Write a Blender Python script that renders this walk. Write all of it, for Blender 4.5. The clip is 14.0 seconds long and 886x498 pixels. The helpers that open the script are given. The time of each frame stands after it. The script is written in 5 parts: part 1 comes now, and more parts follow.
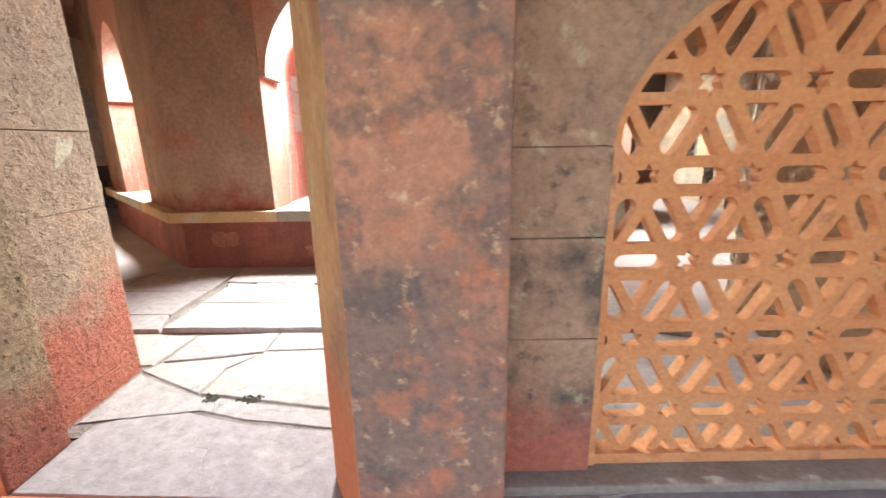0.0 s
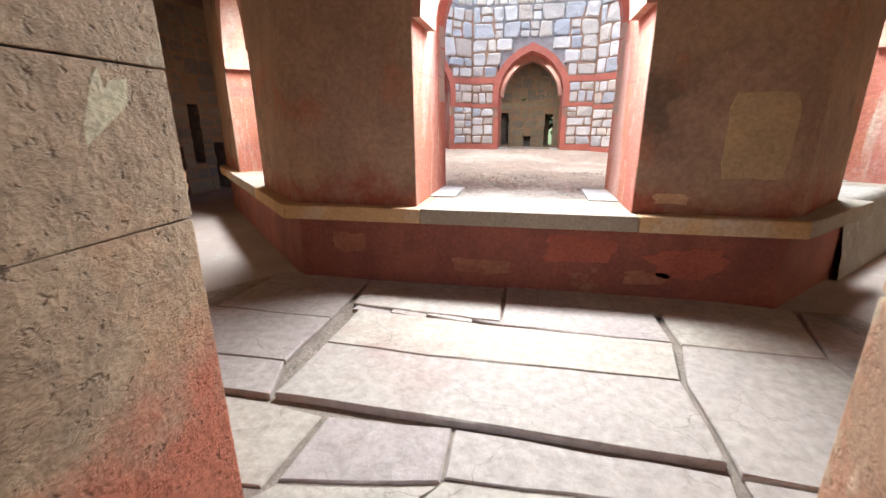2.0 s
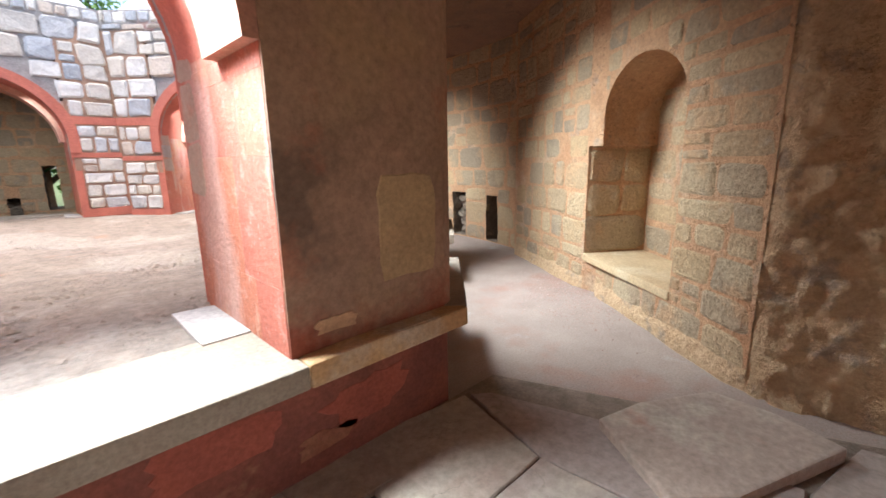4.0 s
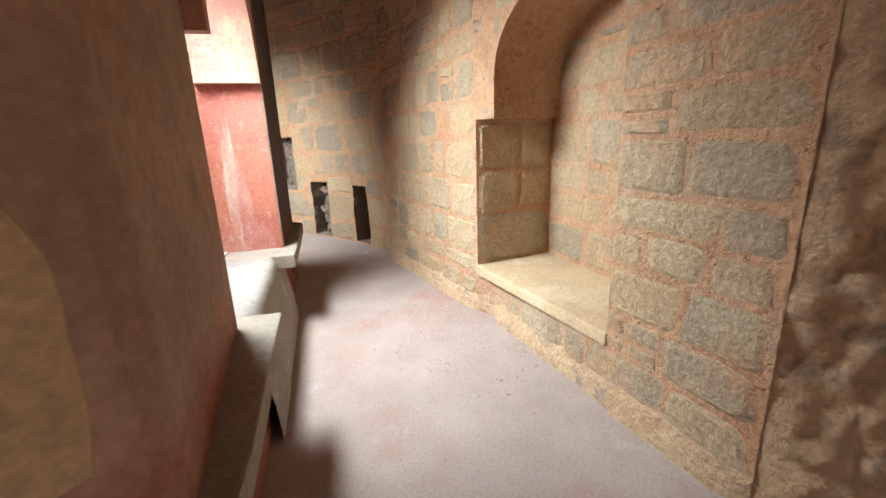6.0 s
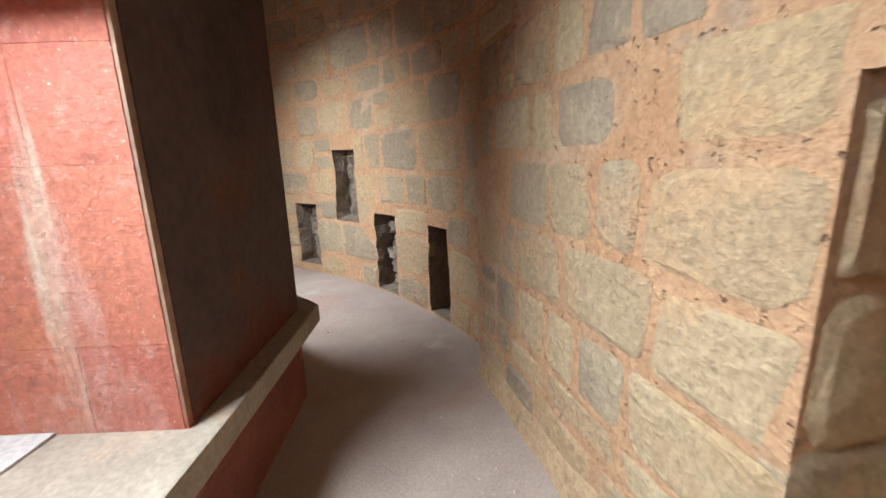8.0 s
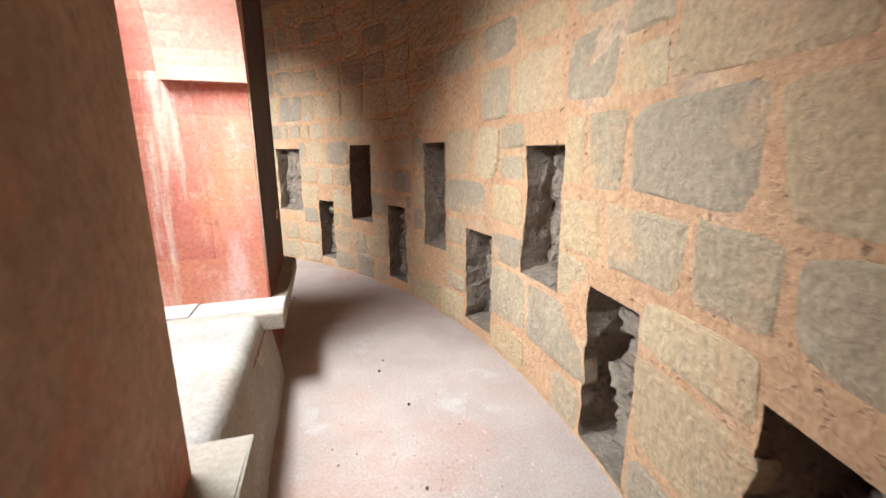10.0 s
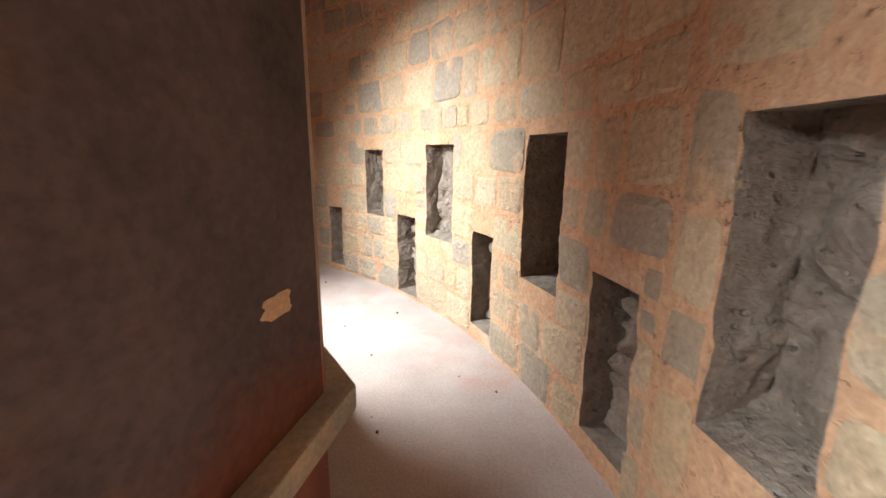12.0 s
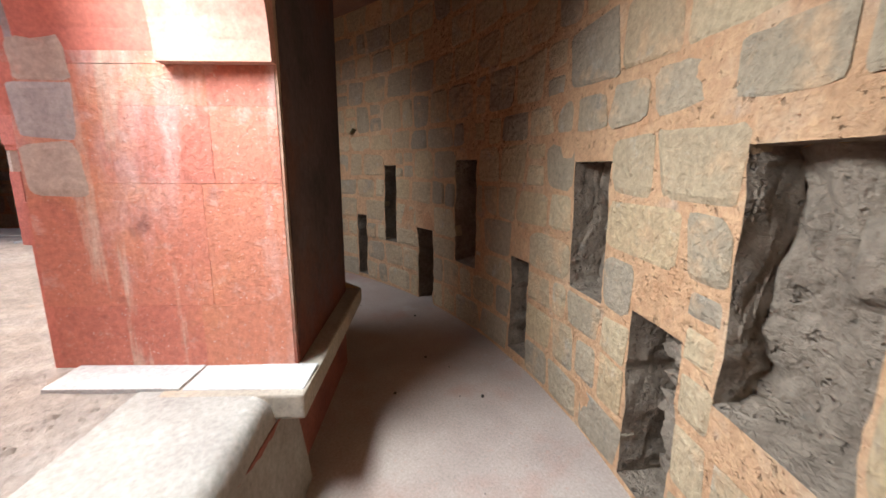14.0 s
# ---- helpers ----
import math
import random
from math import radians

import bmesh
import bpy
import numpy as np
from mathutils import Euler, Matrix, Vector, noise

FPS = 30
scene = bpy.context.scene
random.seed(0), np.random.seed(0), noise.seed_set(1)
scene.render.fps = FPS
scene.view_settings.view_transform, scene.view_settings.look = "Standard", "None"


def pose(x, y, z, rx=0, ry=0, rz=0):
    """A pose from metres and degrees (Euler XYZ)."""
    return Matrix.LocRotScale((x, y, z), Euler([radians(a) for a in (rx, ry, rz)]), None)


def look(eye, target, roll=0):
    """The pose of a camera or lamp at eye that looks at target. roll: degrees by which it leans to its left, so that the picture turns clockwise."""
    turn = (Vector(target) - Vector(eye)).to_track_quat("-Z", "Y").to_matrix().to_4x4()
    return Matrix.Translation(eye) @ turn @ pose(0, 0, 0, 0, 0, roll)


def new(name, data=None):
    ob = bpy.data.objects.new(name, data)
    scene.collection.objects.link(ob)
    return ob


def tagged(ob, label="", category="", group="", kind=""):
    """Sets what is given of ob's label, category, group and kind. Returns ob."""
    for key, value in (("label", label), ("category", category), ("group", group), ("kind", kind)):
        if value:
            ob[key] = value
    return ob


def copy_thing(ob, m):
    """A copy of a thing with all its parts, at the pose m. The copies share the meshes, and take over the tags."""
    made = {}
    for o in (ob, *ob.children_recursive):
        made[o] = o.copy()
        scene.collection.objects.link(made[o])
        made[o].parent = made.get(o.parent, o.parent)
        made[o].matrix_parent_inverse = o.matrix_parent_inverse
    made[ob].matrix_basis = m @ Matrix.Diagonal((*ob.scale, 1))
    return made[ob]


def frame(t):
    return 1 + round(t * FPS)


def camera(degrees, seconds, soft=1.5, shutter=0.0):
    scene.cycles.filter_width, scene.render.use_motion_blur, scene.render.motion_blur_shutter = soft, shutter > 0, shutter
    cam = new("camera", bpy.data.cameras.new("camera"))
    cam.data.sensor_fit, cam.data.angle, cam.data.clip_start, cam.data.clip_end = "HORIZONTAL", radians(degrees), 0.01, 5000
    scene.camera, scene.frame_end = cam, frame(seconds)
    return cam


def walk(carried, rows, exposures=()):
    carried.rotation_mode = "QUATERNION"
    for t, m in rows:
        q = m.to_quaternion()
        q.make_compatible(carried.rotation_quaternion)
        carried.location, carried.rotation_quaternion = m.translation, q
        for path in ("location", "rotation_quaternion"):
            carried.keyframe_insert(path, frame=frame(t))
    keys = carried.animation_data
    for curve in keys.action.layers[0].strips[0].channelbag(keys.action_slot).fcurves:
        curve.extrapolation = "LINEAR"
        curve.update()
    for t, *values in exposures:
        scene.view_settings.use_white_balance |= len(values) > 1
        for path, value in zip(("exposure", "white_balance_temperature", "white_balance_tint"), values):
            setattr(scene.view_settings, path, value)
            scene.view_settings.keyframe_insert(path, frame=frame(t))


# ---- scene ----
cam = camera(93.5, 14.0, shutter=0.2)
METRES, EYE, TILT, LEAN, TURN = 14.5, 1.28, 0.0, 0.0, 0.0
ROWS = [
    (0.0, 0.0, 0.0, 0.0, -0.26, -14.46, 1.01),
    (0.5, -0.0194, 0.0161, -0.0026, 8.46, -15.07, 0.96),
    (1.0, -0.034, 0.0377, -0.0013, 13.26, -15.39, 0.72),
    (1.5, -0.0537, 0.0601, -0.0021, 13.66, -15.95, 0.41),
    (2.0, -0.0608, 0.0855, -0.004, 11.54, -16.61, 0.48),
    (2.5, -0.0642, 0.1143, 0.0069, 12.43, -18.19, 0.91),
    (3.0, -0.068, 0.133, 0.0118, -5.46, -16.56, -0.44),
    (3.5, -0.0668, 0.1593, 0.0106, -29.56, -12.36, 0.66),
    (4.0, -0.0615, 0.1776, 0.0122, -45.24, -11.95, 1.01),
    (6.5, 0.0596, 0.2472, 0.0128, -61.61, -14.81, 1.57),
    (7.0, 0.0925, 0.2726, 0.0132, -60.23, -13.44, -0.06),
    (7.5, 0.1306, 0.2974, 0.0126, -54.27, -12.86, 0.7),
    (10.0, 0.2703, 0.4579, 0.015, -16.21, -12.98, 0.18),
    (10.5, 0.2802, 0.5015, 0.0142, -10.47, -12.2, -0.77),
    (11.0, 0.291, 0.5447, 0.0119, -3.99, -11.86, -0.71),
    (11.5, 0.2949, 0.5923, 0.0122, 5.42, -12.25, -0.76),
    (12.0, 0.2969, 0.6373, 0.0127, 11.76, -12.62, -0.59),
    (12.5, 0.2945, 0.6823, 0.0135, 22.66, -12.29, -0.95),
    (13.0, 0.282, 0.7202, 0.0138, 30.13, -11.63, -0.85),
    (13.5, 0.2669, 0.7609, 0.0149, 40.39, -11.53, -0.26),
    (14.0, 0.245, 0.7951, 0.0149, 43.22, -11.29, -0.15),
]
EXPOSURES = [(0.0, 2.97), (0.5, 2.82), (1.0, 2.47), (1.5, 2.22), (2.0, 2.15), (2.5, 2.02), (3.0, 2.0), (4.0, 2.12), (6.5, 2.32), (7.0, 2.07), (7.5, 1.97), (10.0, 2.67), (10.5, 2.45), (11.0, 2.32), (11.5, 2.72), (12.0, 3.32), (12.5, 3.42), (13.0, 3.22), (13.5, 2.77), (14.0, 2.39)]
walk(cam, [(t, pose(0, 0, EYE, TILT, LEAN, TURN) @ pose(METRES * x, METRES * y, METRES * z, 90 + pitch, roll, yaw)) for t, x, y, z, yaw, pitch, roll in ROWS], EXPOSURES)

# ---- world and light: a bright, hazy, nearly overcast day ----
world = bpy.data.worlds.new("world")
scene.world = world
world.use_nodes = True
nt = world.node_tree
sky = nt.nodes.new("ShaderNodeTexSky")
sky.sky_type, sky.sun_disc = "NISHITA", False
sky.sun_elevation, sky.sun_rotation = radians(78), radians(235)
sky.air_density, sky.dust_density, sky.ozone_density = 1.0, 3.5, 1.0
nt.links.new(sky.outputs[0], nt.nodes["Background"].inputs[0])
nt.nodes["Background"].inputs[1].default_value = 0.135
sun = new("sun", bpy.data.lights.new("sun", "SUN"))
sun.data.energy, sun.data.angle, sun.data.color = 0.75, radians(45), (1.0, 0.97, 0.93)
sun.matrix_world = look((0, 0, 20), (3.48, 2.44, 0))


# the sky's light that comes in through the heads of the open arches
def sky_lamp(x, y, z, tx, ty, tz, watts):
    lamp = new("sky_light", bpy.data.lights.new("sky_light", "AREA"))
    lamp.data.shape, lamp.data.size, lamp.data.size_y, lamp.data.spread = "RECTANGLE", 1.2, 0.40, radians(112)
    lamp.data.energy, lamp.data.color = watts, (0.82, 0.92, 1.0)
    lamp.matrix_world = look((x, y, z), (tx, ty, tz))


for k, watts in ((0, 39), (1, 25), (2, 18), (3, 19), (4, 4), (7, 28)):
    turn = radians(-90 + 45 * k)
    c, s = math.cos(turn), math.sin(turn)
    sky_lamp(-0.95 + 3.84 * c, 8.70 + 3.84 * s, 2.50, -0.95 + 5.7 * c, 8.70 + 5.7 * s, 0.45, watts)


# ---- materials ----
def stone_mat(name, a, b, scale=6.0, bump=0.25, rough=0.85, stains=(), tints=(), vary="", dado=None, fine=45.0, cracks=0.0, pits=0.0):
    """Two-tone mineral surface with grain. stains: (colour, noise scale, threshold, strength). tints: colours picked
    piece by piece. dado: (height, colour) of old paint along the floor. pits: scale of small cavities, darkened in the
    colour to look deep.
    """
    m = bpy.data.materials.new(name)
    m.use_nodes = True
    t = m.node_tree
    N, L = t.nodes, t.links
    bsdf = N["Principled BSDF"]
    co = N.new("ShaderNodeTexCoord").outputs["Object"]

    def noise_tex(sc, detail=6.0, r=0.6, flat=1.0):
        n = N.new("ShaderNodeTexNoise")
        n.inputs["Scale"].default_value, n.inputs["Detail"].default_value, n.inputs["Roughness"].default_value = sc, detail, r
        if flat != 1.0:
            mp = N.new("ShaderNodeMapping")
            mp.inputs["Scale"].default_value = (1, 1, flat)
            L.new(co, mp.inputs["Vector"])
            L.new(mp.outputs["Vector"], n.inputs["Vector"])
        else:
            L.new(co, n.inputs["Vector"])
        return n.outputs["Fac"]

    def ramp(fac, lo, hi):
        r = N.new("ShaderNodeMapRange")
        r.inputs["From Min"].default_value, r.inputs["From Max"].default_value = lo, hi
        L.new(fac, r.inputs["Value"])
        return r.outputs["Result"]

    def mix(fac, x, y, mode="MIX"):
        n = N.new("ShaderNodeMix")
        n.data_type, n.blend_type = "RGBA", mode
        for sock, v in ((n.inputs["Factor"], fac), (n.inputs["A"], x), (n.inputs["B"], y)):
            if isinstance(v, (int, float)):
                sock.default_value = v
            elif isinstance(v, tuple):
                sock.default_value = (*v, 1)
            else:
                L.new(v, sock)
        return n.outputs["Result"]

    base = mix(ramp(noise_tex(scale), 0.35, 0.65), a, b)
    if tints:
        rnd = N.new("ShaderNodeObjectInfo").outputs["Random"] if vary == "object" else N.new("ShaderNodeNewGeometry").outputs["Random Per Island"]
        cr = N.new("ShaderNodeValToRGB")
        cr.color_ramp.interpolation = "CONSTANT"
        while len(cr.color_ramp.elements) < len(tints):
            cr.color_ramp.elements.new(0.5)
        for k, c in enumerate(tints):
            cr.color_ramp.elements[k].position = k / len(tints)
            cr.color_ramp.elements[k].color = (*c, 1)
        L.new(rnd, cr.inputs[0])
        base = mix(0.62, base, cr.outputs["Color"])
    for col, sc, th, strength, *flat in stains:
        f = N.new("ShaderNodeMath")
        f.operation = "MULTIPLY"
        f.inputs[1].default_value = strength
        L.new(ramp(noise_tex(sc, 7.0, 0.62, *flat), th, th + 0.1), f.inputs[0])
        base = mix(f.outputs[0], base, col)
    if dado:
        sep = N.new("ShaderNodeSeparateXYZ")
        L.new(co, sep.inputs[0])
        add = N.new("ShaderNodeMath")
        add.operation = "MULTIPLY_ADD"
        add.inputs[1].default_value = 0.9
        L.new(noise_tex(3.0, 8.0, 0.7), add.inputs[0])
        L.new(sep.outputs[2], add.inputs[2])
        base = mix(ramp(add.outputs[0], dado[0] + 0.62, dado[0] + 0.34), base, dado[1])
    crack = None
    if cracks:
        vo = N.new("ShaderNodeTexVoronoi")
        vo.feature = "DISTANCE_TO_EDGE"
        vo.inputs["Scale"].default_value = cracks
        warp = N.new("ShaderNodeTexNoise")
        warp.inputs["Scale"].default_value, warp.inputs["Detail"].default_value = cracks * 3.0, 8.0
        L.new(co, warp.inputs["Vector"])
        va = N.new("ShaderNodeVectorMath")
        va.operation = "MULTIPLY_ADD"
        va.inputs[1].default_value = (0.28, 0.28, 0.28)
        L.new(warp.outputs["Color"], va.inputs[0])
        L.new(co, va.inputs[2])
        L.new(va.outputs[0], vo.inputs["Vector"])
        crack = ramp(vo.outputs["Distance"], 0.0, 0.009)
        part_way = N.new("ShaderNodeMath")
        part_way.operation = "MAXIMUM"
        L.new(crack, part_way.inputs[0])
        L.new(ramp(noise_tex(1.3, 3.0), 0.56, 0.46), part_way.inputs[1])
        crack = part_way.outputs[0]
        base = mix(crack, (0.27, 0.225, 0.185), base)
    grain = noise_tex(fine, 8.0, 0.7)
    base = mix(0.62, base, mix(ramp(grain, 0.3, 0.7), (0.32, 0.32, 0.32), (0.70, 0.70, 0.70)), "OVERLAY")
    hole = None
    # the shade inside the pits is mixed into the base colour
    if pits:
        hole = ramp(noise_tex(pits, 2.0, 0.5), 0.27, 0.36)
        base = mix(hole, mix(0.4, base, (0.12, 0.085, 0.06)), base)
    L.new(base, bsdf.inputs["Base Color"])
    bsdf.inputs["Roughness"].default_value = rough
    bsdf.inputs["Specular IOR Level"].default_value = 0.25
    h = N.new("ShaderNodeMath")
    h.operation = "MULTIPLY_ADD"
    h.inputs[1].default_value = 1.6
    L.new(noise_tex(scale * 2.2, 6.0, 0.65), h.inputs[0])
    L.new(grain, h.inputs[2])
    if hole:
        h3 = N.new("ShaderNodeMath")
        h3.operation = "ADD"
        L.new(h.outputs[0], h3.inputs[0])
        L.new(hole, h3.inputs[1])
        h = h3
    if crack:
        h2 = N.new("ShaderNodeMath")
        h2.operation = "ADD"
        L.new(h.outputs[0], h2.inputs[0])
        L.new(crack, h2.inputs[1])
        h = h2
    bp = N.new("ShaderNodeBump")
    bp.inputs["Strength"].default_value, bp.inputs["Distance"].default_value = bump, 0.03 if bump < 0.7 else 0.034
    L.new(h.outputs[0], bp.inputs["Height"])
    L.new(bp.outputs["Normal"], bsdf.inputs["Normal"])
    return m


TAN, TAN2 = (0.45, 0.335, 0.21), (0.37, 0.275, 0.18)
STONE_TINTS = ((0.42, 0.315, 0.20), (0.50, 0.375, 0.235), (0.31, 0.25, 0.18), (0.37, 0.295, 0.21), (0.49, 0.345, 0.195), (0.28, 0.235, 0.185), (0.52, 0.395, 0.245), (0.43, 0.305, 0.185))
COURT_TINTS = ((0.66, 0.64, 0.60), (0.36, 0.40, 0.45), (0.58, 0.53, 0.46), (0.74, 0.72, 0.68), (0.52, 0.42, 0.33), (0.48, 0.50, 0.52), (0.64, 0.57, 0.47), (0.70, 0.67, 0.62))

M_PIER = stone_mat("brown_plaster", (0.38, 0.24, 0.165), (0.27, 0.17, 0.12), 2.2, 0.10, stains=(((0.46, 0.31, 0.18), 1.1, 0.56, 0.55), ((0.125, 0.085, 0.066), 0.9, 0.56, 0.75), ((0.40, 0.15, 0.09), 1.7, 0.57, 0.65), ((0.30, 0.20, 0.13), 8.0, 0.64, 0.4)), dado=(0.72, (0.28, 0.08, 0.05)), fine=25)
M_REVEAL = stone_mat("red_painted_stone", (0.47, 0.165, 0.11), (0.41, 0.135, 0.095), 2.5, 0.4, stains=(((0.56, 0.40, 0.35), 2.0, 0.52, 0.6, 0.25), ((0.54, 0.23, 0.115), 1.3, 0.56, 0.55), ((0.56, 0.49, 0.38), 4.5, 0.585, 0.75, 0.12), ((0.52, 0.34, 0.28), 9.0, 0.58, 0.45), ((0.24, 0.10, 0.08), 6.0, 0.62, 0.55), ((0.60, 0.44, 0.38), 60.0, 0.61, 0.7), ((0.26, 0.10, 0.075), 85.0, 0.60, 0.5), ((0.22, 0.09, 0.07), 22.0, 0.66, 0.5)), tints=((0.44, 0.145, 0.10), (0.48, 0.175, 0.11), (0.42, 0.135, 0.095), (0.48, 0.19, 0.11)), vary="object", fine=40)
M_BAND = stone_mat("red_plaster_band", (0.52, 0.17, 0.12), (0.44, 0.14, 0.10), 5.0, 0.15)
M_PLINTH = stone_mat("dark_red_plaster", (0.27, 0.09, 0.06), (0.19, 0.065, 0.05), 2.5, 0.25, stains=(((0.42, 0.26, 0.13), 1.6, 0.63, 0.7), ((0.14, 0.05, 0.04), 1.1, 0.55, 0.7)))
M_NOSING = stone_mat("ochre_sill_stone", (0.50, 0.32, 0.16), (0.42, 0.255, 0.125), 4.0, 0.3, stains=(((0.50, 0.43, 0.34), 1.2, 0.54, 0.7), ((0.30, 0.19, 0.12), 2.5, 0.58, 0.6)))
M_SILL = stone_mat("worn_sill_stone", (0.32, 0.27, 0.21), (0.265, 0.22, 0.17), 5.0, 0.3, stains=(((0.31, 0.25, 0.195), 2.0, 0.6, 0.6), ((0.48, 0.31, 0.19), 1.5, 0.6, 0.5)))
M_MARBLE = stone_mat("pale_marble", (0.46, 0.44, 0.41), (0.38, 0.36, 0.335), 9.0, 0.2, 0.6, stains=(((0.34, 0.31, 0.28), 5.0, 0.58, 0.6), ((0.42, 0.33, 0.23), 2.0, 0.6, 0.5)))
M_COURT = stone_mat("court_gravel", (0.37, 0.305, 0.25), (0.27, 0.225, 0.19), 7.0, 0.9, stains=(((0.44, 0.25, 0.17), 2.0, 0.62, 0.5), ((0.46, 0.41, 0.36), 0.7, 0.5, 0.6), ((0.20, 0.165, 0.135), 13.0, 0.58, 0.6)), fine=26)
M_FLOOR = stone_mat("corridor_floor", (0.385, 0.31, 0.265), (0.32, 0.25, 0.215), 2.0, 0.3, stains=(((0.35, 0.205, 0.165), 0.9, 0.54, 0.65), ((0.45, 0.42, 0.40), 1.4, 0.62, 0.7), ((0.40, 0.19, 0.135), 30.0, 0.60, 0.4), ((0.22, 0.19, 0.17), 11.0, 0.64, 0.45), ((0.50, 0.46, 0.42), 42.0, 0.66, 0.5)), fine=70)
M_SLAB = stone_mat("paving_slab", (0.37, 0.305, 0.255), (0.30, 0.24, 0.215), 2.0, 0.32, stains=(((0.29, 0.185, 0.155), 0.8, 0.54, 0.6), ((0.22, 0.19, 0.155), 5.0, 0.66, 0.45), ((0.43, 0.375, 0.30), 1.7, 0.57, 0.6), ((0.24, 0.19, 0.16), 13.0, 0.69, 0.6)), tints=((0.38, 0.32, 0.255), (0.31, 0.245, 0.225), (0.35, 0.29, 0.25)), vary="object", fine=20, cracks=1.6)
M_LOOSE = stone_mat("reddish_slab", (0.42, 0.33, 0.27), (0.35, 0.275, 0.23), 2.5, 0.3, stains=(((0.52, 0.46, 0.38), 1.6, 0.52, 0.7), ((0.42, 0.23, 0.17), 2.2, 0.6, 0.6), ((0.27, 0.23, 0.19), 5.0, 0.66, 0.5)), fine=25)
M_DIRT = stone_mat("joint_dirt", (0.29, 0.225, 0.18), (0.20, 0.155, 0.12), 8.0, 0.6)
M_MORTAR = stone_mat("orange_lime_mortar", (0.58, 0.345, 0.195), (0.50, 0.29, 0.16), 4.0, 0.9, stains=(((0.57, 0.44, 0.31), 1.2, 0.56, 0.55), ((0.50, 0.255, 0.13), 2.5, 0.55, 0.6), ((0.36, 0.31, 0.25), 3.4, 0.60, 0.55), ((0.24, 0.15, 0.10), 14.0, 0.63, 0.55)), fine=30, pits=34)
SMEAR = (((0.25, 0.225, 0.195), 2.6, 0.60, 0.55), ((0.56, 0.355, 0.205), 3.2, 0.55, 0.7), ((0.46, 0.41, 0.33), 5.0, 0.60, 0.55), ((0.22, 0.175, 0.13), 13.0, 0.63, 0.5), ((0.54, 0.44, 0.31), 21.0, 0.60, 0.45), ((0.18, 0.145, 0.11), 30.0, 0.61, 0.5))
SMEAR_WARM = (((0.26, 0.225, 0.185), 2.6, 0.60, 0.5), ((0.55, 0.345, 0.19), 2.6, 0.53, 0.75), ((0.52, 0.41, 0.26), 1.1, 0.54, 0.6), ((0.50, 0.43, 0.33), 5.0, 0.62, 0.5), ((0.22, 0.165, 0.12), 13.0, 0.63, 0.5), ((0.56, 0.44, 0.29), 21.0, 0.60, 0.45), ((0.18, 0.14, 0.10), 30.0, 0.61, 0.5))
M_CSTONE = stone_mat("corridor_stone", TAN, TAN2, 5.0, 0.85, tints=STONE_TINTS, vary="object", stains=SMEAR, fine=34)
M_NICHESTONE = stone_mat("niche_wall_stone", (0.51, 0.36, 0.205), (0.43, 0.30, 0.17), 5.0, 0.85, tints=STONE_TINTS, vary="object", stains=SMEAR_WARM, fine=34)
M_CSTONE_FAR = stone_mat("corridor_stone_far", TAN, TAN2, 5.0, 0.8, tints=STONE_TINTS, vary="island", stains=SMEAR, fine=34)
M_DARKROCK = stone_mat("dark_core_rubble", (0.34, 0.265, 0.20), (0.23, 0.175, 0.13), 9.0, 1.0, stains=(((0.36, 0.33, 0.29), 5.0, 0.60, 0.55), ((0.30, 0.20, 0.13), 2.0, 0.60, 0.55)), fine=30, pits=24)
M_FACADE = stone_mat("grey_mortar", (0.36, 0.34, 0.32), (0.27, 0.25, 0.24), 6.0, 0.5, stains=(((0.45, 0.20, 0.15), 1.5, 0.58, 0.5),))
M_FSTONE = stone_mat("facade_stone", (0.52, 0.50, 0.47), (0.44, 0.42, 0.40), 5.0, 0.4, tints=COURT_TINTS, vary="object", fine=30)
M_FSTONE_FAR = stone_mat("facade_stone_far", (0.52, 0.50, 0.47), (0.44, 0.42, 0.40), 5.0, 0.4, tints=COURT_TINTS, vary="island", fine=30)
M_QUOIN = stone_mat("bared_quoin_stone", (0.42, 0.36, 0.30), (0.34, 0.29, 0.25), 5.0, 0.3, stains=(((0.48, 0.22, 0.15), 3.0, 0.56, 0.6),), tints=((0.46, 0.40, 0.33), (0.36, 0.33, 0.31), (0.44, 0.33, 0.25)), vary="object", fine=40)
M_DARKCOAT = stone_mat("dark_purple_plaster", (0.105, 0.072, 0.066), (0.07, 0.05, 0.048), 2.0, 0.12, stains=(((0.13, 0.055, 0.035), 1.4, 0.54, 0.7), ((0.20, 0.16, 0.13), 5.0, 0.66, 0.5), ((0.045, 0.036, 0.034), 1.0, 0.56, 0.7)), dado=(0.72, (0.13, 0.04, 0.025)), fine=25)
M_CEIL = stone_mat("ceiling_plaster", (0.30, 0.16, 0.105), (0.235, 0.135, 0.095), 3.0, 0.6, stains=(((0.36, 0.25, 0.17), 5.0, 0.6, 0.6), ((0.12, 0.08, 0.06), 2.0, 0.58, 0.6)))
M_ASHLAR = stone_mat("dressed_sandstone", (0.45, 0.315, 0.20), (0.35, 0.235, 0.15), 7.0, 0.8, stains=(((0.60, 0.52, 0.35), 3.2, 0.62, 0.6), ((0.22, 0.17, 0.12), 1.5, 0.58, 0.55), ((0.17, 0.125, 0.09), 16.0, 0.62, 0.6), ((0.54, 0.30, 0.16), 1.2, 0.56, 0.6)), dado=(0.5, (0.48, 0.155, 0.09)), fine=34, pits=42)
